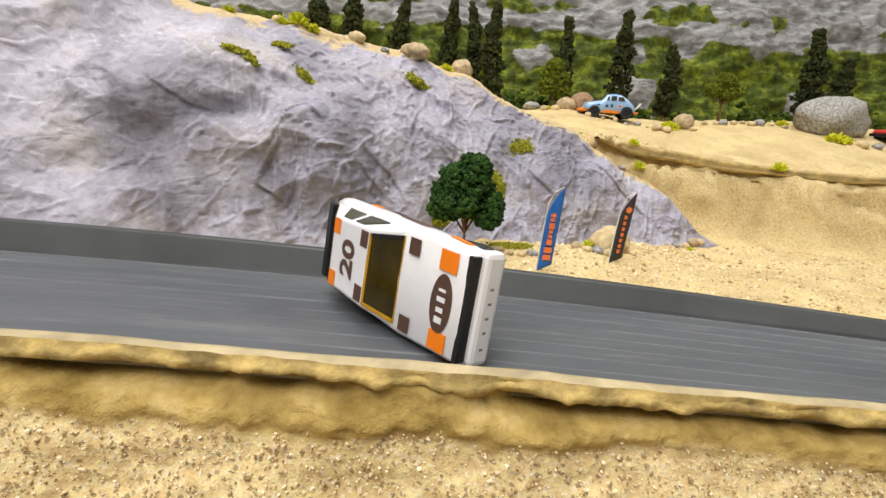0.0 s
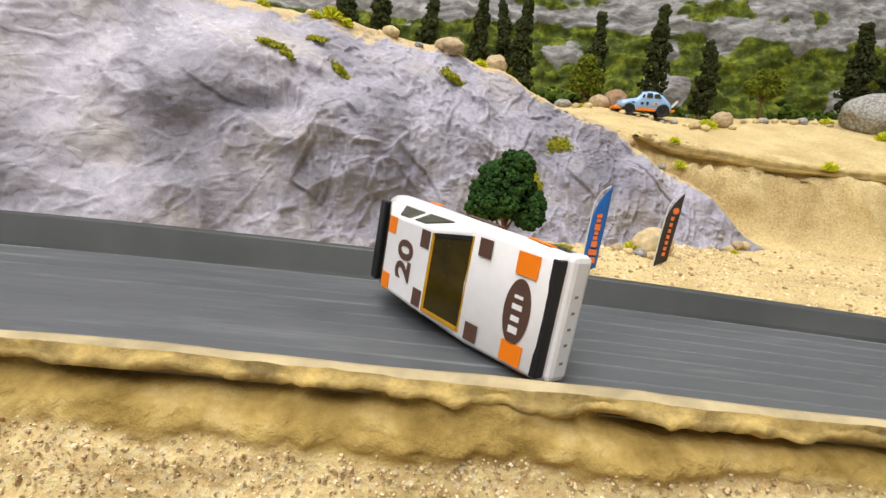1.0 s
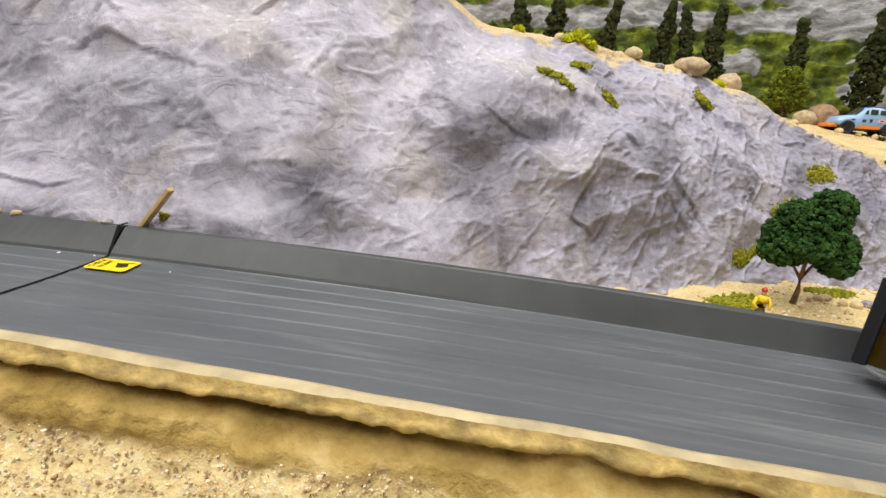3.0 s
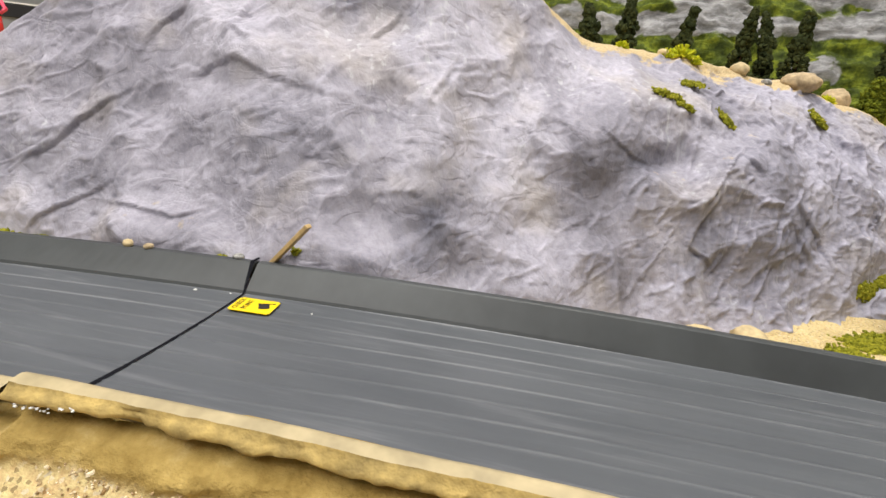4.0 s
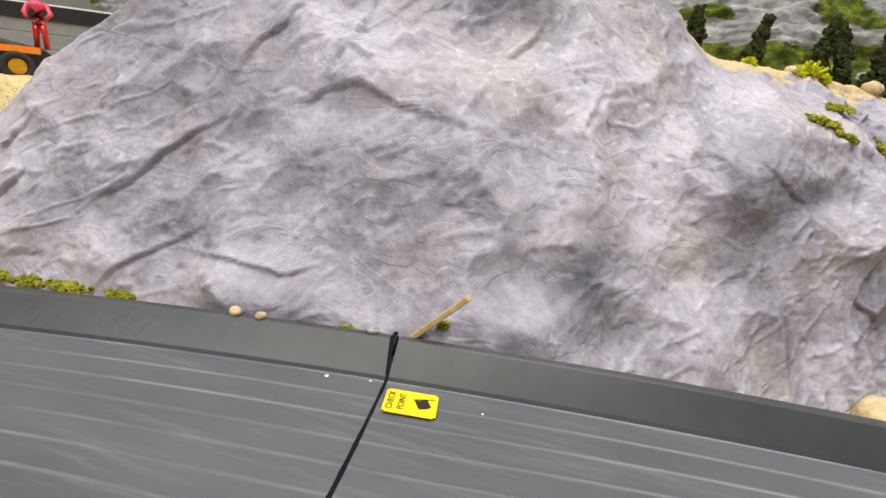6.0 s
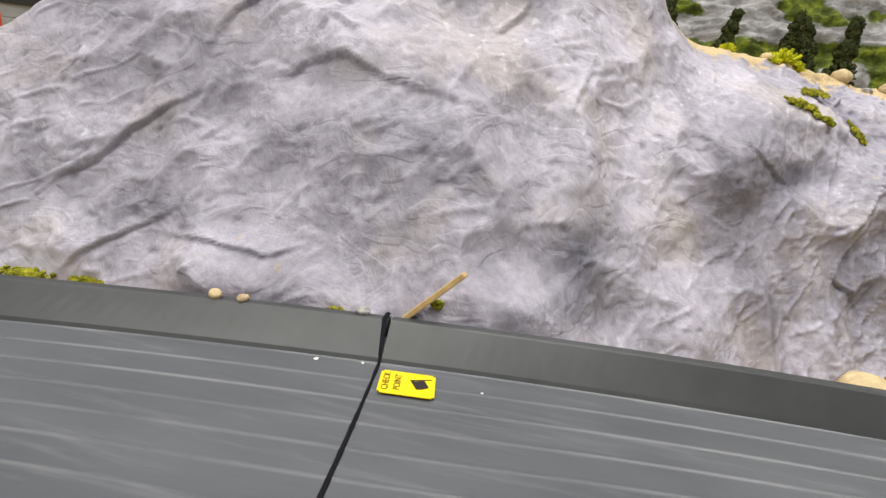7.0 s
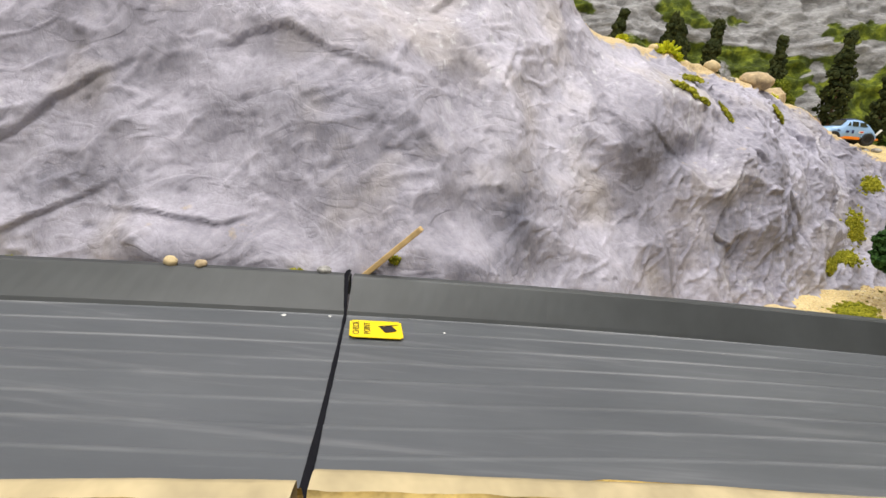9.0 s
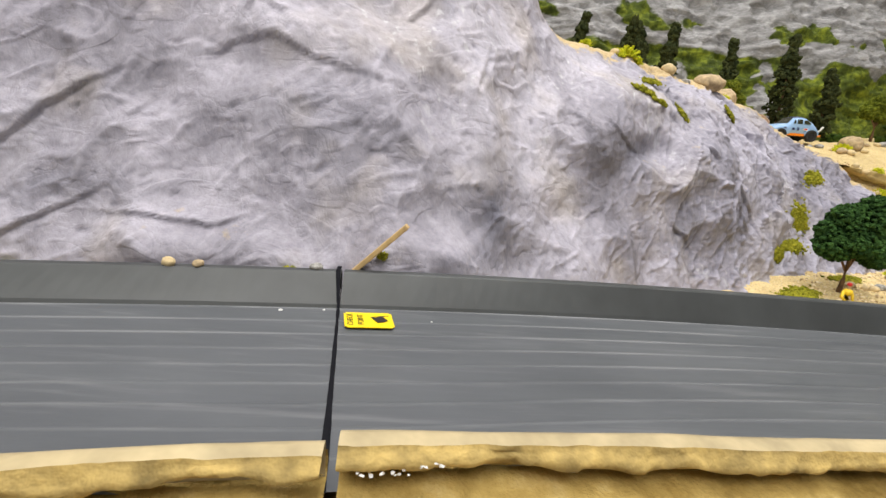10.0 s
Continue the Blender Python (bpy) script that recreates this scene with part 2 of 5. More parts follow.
def wall_head(x):
    return 0.158 - 0.104 * x - 0.437 * x ** 2, 0.103 - 0.02 * x + 0.003 * x ** 2


def lip_inner(x):
    y, z = lip_base(x)
    rise = np.exp(-((x + 0.25) / 0.055) ** 2)
    return y - 0.0045 * rise, z + 0.0045 * rise


def lip_base(x):
    x = np.clip(x, -0.45, 0.4)
    return 0.0866 + 0.0023 * x - 0.035 * x ** 2 + 0.363 * np.minimum(x, 0) ** 3, 0.1037 - 0.0259 * x - 0.0187 * x ** 2


def floor_at(x, f):
    """The track's floor, f from 0 at the near kerb to 1 at the far wall."""
    yw, zw = wall_foot(x)
    yl, zl = lip_base(x)
    yl = lip_inner(x)[0] - 0.0004
    return yl + (yw - yl) * f, zw * f + (zl - 0.0056) * (1 - f) - 0.005 * smoothstep(0.0, 0.2, -x) * f * (1 - f)


SEAM_X = -0.2600


def track_section(x0, x1, lean):
    thing = holder("race_track_section", pose(0, 0, 0), "dark grey plastic race track section with ribbed floor", "race track", "track sections", "structure")
    n = int((x1 - x0) / 0.004)
    t = np.linspace(0, 1, n)
    rows, f = [], np.linspace(0, 1, 181)
    for k in f:
        xs = x0 + lean(x0) * (1 - k) * (1 - t) + (x1 - x0 + lean(x1) * (1 - k) * 0) * t + (lean(x1) * (1 - k)) * t
        y, z = floor_at(xs, k)
        rib = 0.00022 * np.maximum(0, np.cos(2 * np.pi * k * 9)) ** 24
        rows.append(np.stack([xs, y, z + rib], -1))
    deck = sheet("track_floor", np.array(rows), TRACK, thing)
    # mask of the pale rib crests: painted glints and wear
    worn = np.repeat(np.maximum(0, np.cos(2 * np.pi * f * 9)) ** 16, n)
    flat = np.array(rows).reshape(-1, 3)
    worn = worn * (0.25 + smoothstep(0.45, 0.62, fbm(flat * [1, 0.6, 0.1], 11, 2, 33)) * 0.9)
    deck.data.attributes.new("rib", "FLOAT", "POINT").data.foreach_set("value", worn)
    xs = np.linspace(x0, x1, n)
    yf, zf = wall_foot(xs)
    yh, zh = wall_head(xs)
    prof = [(yf, zf), (yf + 0.0006, zf + 0.0012), (yh - 0.0002, zh - 0.0004), (yh + 0.0003, zh), (yh + 0.0024, zh + 0.0001), (yh + 0.0028, zh - 0.0005), (yh + 0.003, zh - 0.03)]
    sheet("track_wall", np.array([np.stack([xs, y, z], -1) for y, z in prof]), SHADEDWALL, thing, smooth=False)
    return thing


track_section(SEAM_X + 0.0004, 0.62, lambda x: 0.008 if x < 0 else 0.0)
track_section(-0.8, SEAM_X - 0.0004, lambda x: 0.008 if x > -0.5 else 0.0)

# ---- near kerb and sand bank ----
BANKS = []


def bank(x0, x1, drop, seed):
    n = int((x1 - x0) / 0.001)
    xs = np.linspace(x0, x1, n)
    yi, zi = lip_inner(xs)
    zi = zi - drop
    w = 0.0048 + 0.0022 * (fbm(np.stack([xs, xs * 0, xs * 0], -1), 70, 4, seed) - 0.5)
    prof = [(0, -0.0064), (0.0001, -0.001), (0.0004, -0.0002), (0.0012, 0), (0.4, 0.0), (0.7, -0.0003), (0.76, -0.0009), (0.84, -0.0015), (0.93, -0.0018), (1.0, -0.0022), (1.0, -0.003), (0.72, -0.004), (0.2, -0.0052)]
    rows = []
    for k, (a, b) in enumerate(prof):
        off = a * w if a > 0.01 else 0 * w + a
        p = np.stack([xs, yi - off, zi + b], -1)
        p[:, 2] += 0.0012 * (fbm(p, 45, 3, seed + 3) - 0.5) + (0.0007 * (fbm(p, 260, 2, seed + 5) - 0.5) + 0.0042 * (fbm(p, 120, 4, seed + 6, 0.65) - 0.5) * (6 < k < 12) if k > 2 else 0)
        p[:, 1] += 0.0044 * (fbm(p, 120, 4, seed + 7, 0.65) - 0.5) * (6 < k < 12)
        rows.append(p)
    return xs, np.array(rows), w


for x0, x1, drop, seed in ((SEAM_X + 0.0105, 0.62, 0.0, 5), (-0.8, SEAM_X + 0.0085, 0.0014, 9)):
    xs, rows, w = bank(x0, x1, drop, seed)
    kerb = holder("track_kerb", pose(0, 0, 0), "worn tan-painted foam kerb along the track edge", "kerb", "track kerbs", "structure")
    sheet("kerb_top", rows[:6], LIPTOP, kerb, flip=True)
    sheet("kerb_edge", rows[5:], CRUMB, kerb, "crumbling tan foam edge", flip=True)
    v = np.linspace(0, 1, 110)
    yi, zi = lip_inner(xs)
    zi = zi - drop
    P = []
    for s in v:
        depth = s ** 1.15 * 0.11
        one = np.stack([xs, 0 * xs, 0 * xs + s * 0.1], -1)
        wob = fbm(one, 22, 3, seed + 20) - 0.5
        fill = fbm(np.stack([xs, 0 * xs, 0 * xs], -1), 30, 3, seed + 24) - 0.5
        shelf = 0.0068 + 0.006 * wob
        rec = np.clip(0.0058 + 0.016 * fill, 0.0012, 0.0085) * (1 - smoothstep(shelf * 0.55, shelf, depth))
        out = 0.0022 * smoothstep(shelf * 0.8, shelf + 0.004, depth) + 0.5 * np.maximum(0, depth - 0.0125)
        y = yi - w - 0.0001 + rec - out
        z = zi - 0.0032 - depth * 0.8
        P.append(np.stack([xs, y, z], -1))
    P = np.array(P)
    flat = P.reshape(-1, 3)
    amt = np.repeat(smoothstep(0, 0.06, v), len(xs))
    lump = fbm(flat * [1, 1, 1.7], 38, 4, seed + 40) - 0.5
    ragged = np.repeat(smoothstep(0.004, 0.02, v) * smoothstep(0.2, 0.08, v), len(xs))
    flat[:, 1] -= 0.0032 * ragged * (fbm(flat * [1, 1, 2.2], 110, 4, seed + 43, 0.55, True) - 0.55)
    flat[:, 1] -= amt * (0.008 * lump + 0.0018 * (fbm(flat, 420, 2, seed + 41) - 0.5))
    flat[:, 2] += amt * 0.003 * (fbm(flat, 70, 3, seed + 42) - 0.5)
    slope_ob = sheet("sand_bank", flat.reshape(P.shape), COARSE, kerb, flip=True)
    gravel = np.repeat(v ** 1.15 * 0.11, len(xs)) + 0.010 * (fbm(flat * [1, 1, 0.5], 28, 3, seed + 50) - 0.5)
    slope_ob.data.attributes.new("gravel", "FLOAT", "POINT").data.foreach_set("value", smoothstep(0.0100, 0.0145, gravel))
    # loose grains on the gravelly part
    rng = np.random.default_rng(seed)
    pick = rng.choice(len(flat), 120000)
    pick = pick[(gravel[pick] > 0.0118) & (gravel[pick] < 0.05) & (flat[pick, 0] > -0.24) & (flat[pick, 0] < 0.13)]
    BANKS.append(flat[pick])


# ---- grey rock outcrop ----
ROCK_FOOT = ((-0.7, -0.42, -0.36, -0.3, -0.26, -0.22, -0.19, -0.15, -0.12, -0.09, -0.055, -0.02, 0.02, 0.06, 0.11, 0.16, 0.2, 0.24),
             (0.16, 0.15, 0.1535, 0.153, 0.1545, 0.168, 0.197, 0.219, 0.238, 0.254, 0.266, 0.288, 0.311, 0.327, 0.35, 0.368, 0.376, 0.382))


def rock_crest(x):
    """The ridge line: how far back and how high."""
    return (knots(x, (-0.7, -0.45, -0.4, -0.35, -0.3, -0.24, -0.2, -0.15, -0.103, -0.064, -0.029, 0.041, 0.1, 0.149, 0.2, 0.24),
                  (0.17, 0.172, 0.182, 0.2, 0.222, 0.25, 0.275, 0.315, 0.346, 0.366, 0.376, 0.382, 0.386, 0.39, 0.386, 0.387)),
            knots(x, (-0.7, -0.5, -0.43, -0.415, -0.4, -0.385, -0.36, -0.31, -0.26, -0.22, -0.19, -0.175, -0.16, -0.14, -0.1, -0.064, -0.03, 0.0, 0.02, 0.04, 0.065, 0.109, 0.125, 0.15, 0.183, 0.2, 0.24),
                  (0.11, 0.13, 0.152, 0.167, 0.184, 0.197, 0.215, 0.25, 0.262, 0.245, 0.224, 0.215, 0.207, 0.205, 0.2035, 0.1985, 0.195, 0.187, 0.182, 0.169, 0.158, 0.145, 0.134, 0.121, 0.102, 0.084, 0.06)))


def rock_front(x, z):
    """A steep lower face that leans back into a slope up to the ridge."""
    y0 = knots(x, *ROCK_FOOT)
    k1 = knots(x, (-0.7, -0.36, -0.26, -0.2, -0.15, -0.1, -0.04, 0.02, 0.1), (0.45, 0.42, 0.5, 0.6, 0.45, 0.33, 0.35, 0.6, 0.6))
    z1 = knots(x, (-0.7, -0.3, -0.2, -0.15, -0.1, -0.04, 0.02, 0.1), (0.16, 0.16, 0.165, 0.166, 0.168, 0.152, 0.13, 0.12))
    yc, zc = rock_crest(x)
    soft = lambda q: np.log1p(np.exp((q - z1) / 0.006)) * 0.006
    k2 = np.clip((yc - y0 - k1 * (zc - 0.095)) / (soft(zc) + 1e-4), 0, 3)
    return y0 + k1 * (z - 0.095) + k2 * soft(z)


XR = np.linspace(-0.6, 0.235, 860)
VR = np.concatenate([np.linspace(0, 1, 250), 1 + np.linspace(0.01, 1, 50)])
P = []
for v in VR:
    zc = rock_crest(XR)[1]
    if v <= 1:
        z = 0.062 + (zc - 0.062) * v
        y = rock_front(XR, z)
    else:
        b = v - 1
        y = rock_front(XR, zc) + 0.10 * b + 0.004 * np.sin(np.minimum(b * 8, 1.57))
        z = zc + 0.004 * np.sin(np.minimum(b * 10, 1.57)) - 0.05 * b ** 2
    P.append(np.stack([XR, y, z], -1))
P = np.array(P)
shape = P.shape
Q = P.reshape(-1, 3)
W = Q + 0.02 * np.stack([fbm(Q, 20, 3, 60) - 0.5, fbm(Q, 20, 3, 61) - 0.5, fbm(Q, 20, 3, 62) - 0.5], -1)
tilt = np.stack([W[:, 0] + 0.55 * W[:, 2], W[:, 1], W[:, 2] - 0.55 * W[:, 0]], -1)
big = fbm(W, 14, 3, 70) - 0.5
facet = np.abs(fbm(W * [1.0, 1, 0.9], 26, 2, 72) - 0.5)
fold = fbm(tilt * [0.8, 1.0, 1.5], 22, 3, 75, 0.45, True) - 0.62
crease = np.maximum(0, fbm(tilt * [0.7, 1.0, 2.4], 42, 2, 77, 0.4, True) - 0.86)
crease2 = np.maximum(0, fbm(np.stack([W[:, 0] - 0.5 * W[:, 2], W[:, 1], W[:, 2] + 0.5 * W[:, 0]], -1) * [2.2, 1, 0.7], 45, 2, 79, 0.4, True) - 0.86)
crag = fbm(W * [1.2, 1, 0.8], 62, 4, 80, 0.6, True) - 0.6
rough = np.interp(Q[:, 0], (-0.4, -0.2, -0.13, -0.09, 0.15), (0.7, 0.6, 0.9, 2.2, 2.1))
disp = 0.015 * big - 0.022 * facet + 0.0028 * fold + 0.0027 * crag * rough + 0.006 * crease + 0.009 * crease2 * rough
# hollows and swellings of the plaster: x, z, half width, half height, depth
for cx, cz, rx, rz, amount in ((-0.202, 0.122, 0.015, 0.018, -0.004), (-0.206, 0.104, 0.018, 0.008, -0.005), (-0.118, 0.150, 0.02, 0.008, -0.008), (-0.25, 0.198, 0.022, 0.018, -0.011),
                               (-0.27, 0.152, 0.03, 0.014, 0.003), (-0.285, 0.179, 0.03, 0.008, 0.005), (-0.082, 0.150, 0.012, 0.012, 0.007), (-0.31, 0.112, 0.025, 0.007, 0.006),
                               (-0.03, 0.115, 0.018, 0.02, -0.002), (-0.235, 0.106, 0.03, 0.010, 0.005), (-0.09, 0.105, 0.012, 0.012, -0.007), (-0.1, 0.176, 0.03, 0.008, 0.006),
                               (0.0, 0.14, 0.012, 0.03, 0.006), (0.075, 0.115, 0.02, 0.02, 0.004), (0.045, 0.10, 0.014, 0.03, -0.008), (0.125, 0.11, 0.02, 0.02, 0.007)):
    disp += amount * np.exp(-((Q[:, 0] - cx) / rx) ** 2 - ((Q[:, 2] - cz) / rz) ** 2)
# folds where the plaster cloth overlaps itself: height of the upper edge, then the way of the fold
FOLDS = ((0.0034, ((-0.3158, 0.2045), (-0.3198, 0.1973), (-0.3286, 0.19), (-0.3316, 0.1838), (-0.334, 0.1758))), (0.0034, ((-0.3349, 0.1618), (-0.3448, 0.1566), (-0.3555, 0.1484), (-0.3649, 0.1396), (-0.3797, 0.1291))),
         (0.004, ((-0.407, 0.1558), (-0.4132, 0.1446))), (0.004, ((-0.4046, 0.1384), (-0.4128, 0.1272))), (0.0034, ((-0.3106, 0.1689), (-0.3013, 0.1748), (-0.2861, 0.1755), (-0.2743, 0.1698), (-0.2535, 0.1653))),
         (0.003, ((-0.3263, 0.1547), (-0.3307, 0.1474))), (0.0032, ((-0.3337, 0.1284), (-0.347, 0.1216), (-0.3559, 0.1157), (-0.3687, 0.1051))), (0.004, ((-0.2104, 0.1845), (-0.2131, 0.1741), (-0.2174, 0.1638))),
         (0.004, ((-0.2353, 0.2054), (-0.2404, 0.1972), (-0.2457, 0.192))), (0.003, ((-0.2499, 0.1818), (-0.252, 0.1716))), (0.003, ((-0.1485, 0.1619), (-0.1394, 0.1558), (-0.1309, 0.1511), (-0.12, 0.1495))),
         (0.005, ((-0.335, 0.1204), (-0.3155, 0.119), (-0.3001, 0.1187), (-0.2947, 0.1217))), (0.006, ((-0.0981, 0.1117), (-0.086, 0.1024))), (0.006, ((-0.0775, 0.1542), (-0.0674, 0.1453))),
         (0.004, ((-0.01, 0.1681), (-0.0212, 0.1351))), (0.004, ((-0.049, 0.1265), (-0.0328, 0.1042))), (0.006, ((-0.0872, 0.1337), (-0.0981, 0.1121))), (0.005, ((0.115, 0.13), (0.1336, 0.111), (0.1644, 0.0867))),
         (0.005, ((-0.0475, 0.1346), (-0.0311, 0.118), (-0.0194, 0.1015))), (0.005, ((0.0399, 0.146), (0.0277, 0.1229))), (0.005, ((0.0595, 0.1211), (0.0847, 0.0999))), (0.004, ((-0.2921, 0.2082), (-0.2955, 0.1885), (-0.285, 0.1824))))
wx, wz = Q[:, 0] + 0.004 * (fbm(Q, 60, 3, 210) - 0.5), Q[:, 2] + 0.004 * (fbm(Q, 60, 3, 211) - 0.5)
for amount, way in FOLDS:
    best, side = np.full(len(Q), 1.0), np.zeros(len(Q))
    ends = np.zeros(len(Q))
    for k, ((ax, az), (bx, bz)) in enumerate(zip(way, way[1:])):
        dx, dz = bx - ax, bz - az
        t = np.clip(((wx - ax) * dx + (wz - az) * dz) / (dx * dx + dz * dz), 0, 1)
        dist = np.hypot(wx - ax - t * dx, wz - az - t * dz)
        near = dist < best
        best = np.where(near, dist, best)
        cross = dx * (wz - az) - dz * (wx - ax)
        side = np.where(near, np.sign(cross if dx > 0 else -cross), side)
        ends = np.where(near, np.sin(np.pi * np.clip((k + t) / (len(way) - 1), 0.02, 0.98)) ** 0.5, ends)
    s = best * side
    disp += 0.5 * amount * ends * np.where(s > 0, smoothstep(0, 0.0008, s) * np.exp(-s / 0.005), -0.3 * np.exp(s / 0.0018))
pits = np.minimum(0, fbm(Q, 260, 2, 220) - 0.3)
disp += 0.0045 * pits + 0.0011 * (fbm(Q, 200, 3, 225, 0.6) - 0.5)
top = np.repeat(np.clip(VR - 1, 0, 1) * 3, len(XR)).clip(0, 1)
disp *= 1 - 0.75 * top
Q[:, 1] -= disp * (1 - 0.5 * top) + 0.012 * smoothstep(0.0, 0.1, Q[:, 0]) * (fbm(Q, 28, 3, 240) - 0.5)
Q[:, 2] += disp * 0.35
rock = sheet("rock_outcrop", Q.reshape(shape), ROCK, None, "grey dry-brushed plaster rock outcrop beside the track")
tagged(rock, category="rock", kind="structure")
vn = np.zeros(len(Q) * 3)
rock.data.vertex_normals.foreach_get("vector", vn)
up = vn.reshape(-1, 3)[:, 2]
crest_near = np.repeat(VR, len(XR))
sandy = np.clip(smoothstep(0.93, 1.06, crest_near) * smoothstep(-0.24, -0.15, Q[:, 0]) * 0.85 + 0.24 * smoothstep(0.55, 0.9, up), 0, 1)
end_tone = smoothstep(-0.16, 0.02, Q[:, 0] + 0.12 * (fbm(Q, 14, 3, 250) - 0.5))
# where hollows and folds get painted-in shade and dark paint
shade_stain = np.zeros(len(Q))
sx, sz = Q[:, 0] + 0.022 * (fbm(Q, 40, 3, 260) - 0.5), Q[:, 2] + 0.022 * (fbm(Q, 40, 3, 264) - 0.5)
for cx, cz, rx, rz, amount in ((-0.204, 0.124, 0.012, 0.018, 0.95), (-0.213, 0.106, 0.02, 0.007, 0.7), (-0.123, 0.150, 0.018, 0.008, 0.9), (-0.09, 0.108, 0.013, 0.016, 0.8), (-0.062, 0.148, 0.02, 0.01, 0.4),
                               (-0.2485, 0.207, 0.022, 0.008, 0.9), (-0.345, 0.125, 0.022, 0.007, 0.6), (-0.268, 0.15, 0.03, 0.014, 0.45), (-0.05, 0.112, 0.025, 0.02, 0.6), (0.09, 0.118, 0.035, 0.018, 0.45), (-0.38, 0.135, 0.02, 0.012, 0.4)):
    shade_stain = np.maximum(shade_stain, amount * np.exp(-((sx - cx) / rx) ** 2 - ((sz - cz) / rz) ** 2))
rock.data.attributes.new("shade_stain", "FLOAT", "POINT").data.foreach_set("value", shade_stain)
rock.data.attributes.new("end_tone", "FLOAT", "POINT").data.foreach_set("value", end_tone)
rock.data.attributes.new("sandy", "FLOAT", "POINT").data.foreach_set("value", sandy)


# ---- sand terrain behind the track ----
def terrain(x, y):
    low = knots(x, (-0.9, -0.4, -0.3, -0.22, -0.12, -0.06, 0.0, 0.1, 0.4, 1.0), (0.092, 0.092, 0.09, 0.077, 0.068, 0.072, 0.075, 0.072, 0.069, 0.06))
    high = knots(x, (-0.9, -0.5, -0.42, -0.3, -0.1, -0.02, 0.06, 0.14, 0.2, 0.3, 0.45, 1.0), (0.17, 0.17, 0.172, 0.2, 0.2, 0.188, 0.158, 0.142, 0.134, 0.127, 0.124, 0.12))
    high = high + (0.2 * smoothstep(0.02, 0.15, x) + 0.1 * smoothstep(0.2, 0.4, x)) * np.clip(y - 0.405, 0, 0.17)
    ya = knots(x, (-0.9, -0.48, -0.42, -0.3, -0.1, 0.05, 0.12, 0.2, 0.35, 1.0), (0.15, 0.165, 0.21, 0.245, 0.325, 0.365, 0.378, 0.378, 0.363, 0.343))
    step = smoothstep(0, 1, (y - ya) / 0.04)
    return low + (high - low) * step


X, Y = np.meshgrid(np.linspace(-0.95, 1.05, 640), np.linspace(0.0, 0.72, 300))
X, Y = X.ravel(), Y.ravel()
foot = wall_head(np.clip(X, -0.62, 0.45))[0] + 0.002
Y = foot + (0.72 - foot) * (Y / 0.72) ** 1.15
Z = terrain(X, Y)
G = np.stack([X, Y, Z], -1)
slope = smoothstep(0.085, 0.1, Z) * smoothstep(0.14, 0.125, Z)
Z += 0.010 * (fbm(G, 16, 4, 90) - 0.5) + 0.004 * (fbm(G, 90, 3, 95) - 0.5) + 0.034 * slope * (fbm(G * [0.7, 0.5, 2.2], 22, 4, 97, 0.55, True) - 0.6) + 0.004 * slope * (fbm(G * [1, 1, 2], 90, 3, 98, 0.55, True) - 0.6)
strata = fbm(G * [0.45, 0.3, 3.2], 26, 4, 99, 0.6, True) - 0.6
Y = Y - 0.022 * slope * strata
G = np.stack([X, Y, Z], -1).reshape(300, 640, 3)
tagged(sheet("ground", G, SAND, None, "tan sandy ground of the diorama"), category="ground", kind="structure")

# ---- mossy slope at the back ----
X, V = np.meshgrid(np.linspace(-1.0, 1.2, 520), np.linspace(0, 1, 190))
X, V = X.ravel(), V.ravel()
H = np.stack([X, 0.655 + 0.25 * V + 0.06 * np.maximum(0, X - 0.3), 0.12 + 0.5 * V], -1)
d = 0.05 * (fbm(H, 7, 3, 110) - 0.5) + 0.03 * (fbm(H * [1, 1, 2.2], 18, 4, 115, 0.55, True) - 0.6) + 0.009 * (fbm(H * [1, 1, 2], 70, 3, 118, 0.6, True) - 0.6)
H[:, 1] -= d
H[:, 2] += 0.5 * d
hill = tagged(sheet("mossy_slope", H.reshape(190, 520, 3), SLOPE, None, "wrinkled grey rock hillside with green moss bands"), category="hillside", kind="structure")
zz = H[:, 2] + 0.07 * (fbm(H, 9, 4, 230) - 0.5) + 0.03 * (fbm(H * [1, 1, 2], 30, 3, 233) - 0.5)
moss = np.clip(smoothstep(0.288, 0.274, zz) + smoothstep(0.305, 0.312, zz) * smoothstep(0.335, 0.322, zz) * smoothstep(0.45, 0.56, fbm(H, 11, 3, 236)), 0, 1)
moss *= 1 - smoothstep(0.6, 0.68, fbm(H, 16, 3, 239))
hill.data.attributes.new("moss", "FLOAT", "POINT").data.foreach_set("value", moss)

# ---- sand ledge above the lower clearing ----
n = 260
xs = np.linspace(0.128, 0.75, n)
yl = knots(xs, (0.12, 0.2, 0.26, 0.4, 0.76), (0.407, 0.407, 0.404, 0.397, 0.389))
zl = knots(xs, (0.12, 0.2, 0.26, 0.4, 0.76), (0.1455, 0.1365, 0.1312, 0.1285, 0.125))
one = np.stack([xs, xs * 0, xs * 0], -1)
wob = fbm(one, 40, 4, 130) - 0.5
thick = 0.0062 + 0.004 * (fbm(one, 25, 3, 133) - 0.5)
thick = thick * smoothstep(0.12, 0.16, xs)
prof = [(0.03, -0.004), (0.012, 0.0012), (0.004, 0.0014), (0.0, 0.0008), (-0.001, -0.2), (0.0008, -0.42), (-0.0012, -0.6), (0.001, -1.0), (0.014, -1.2), (0.035, -1.25)]
P = []
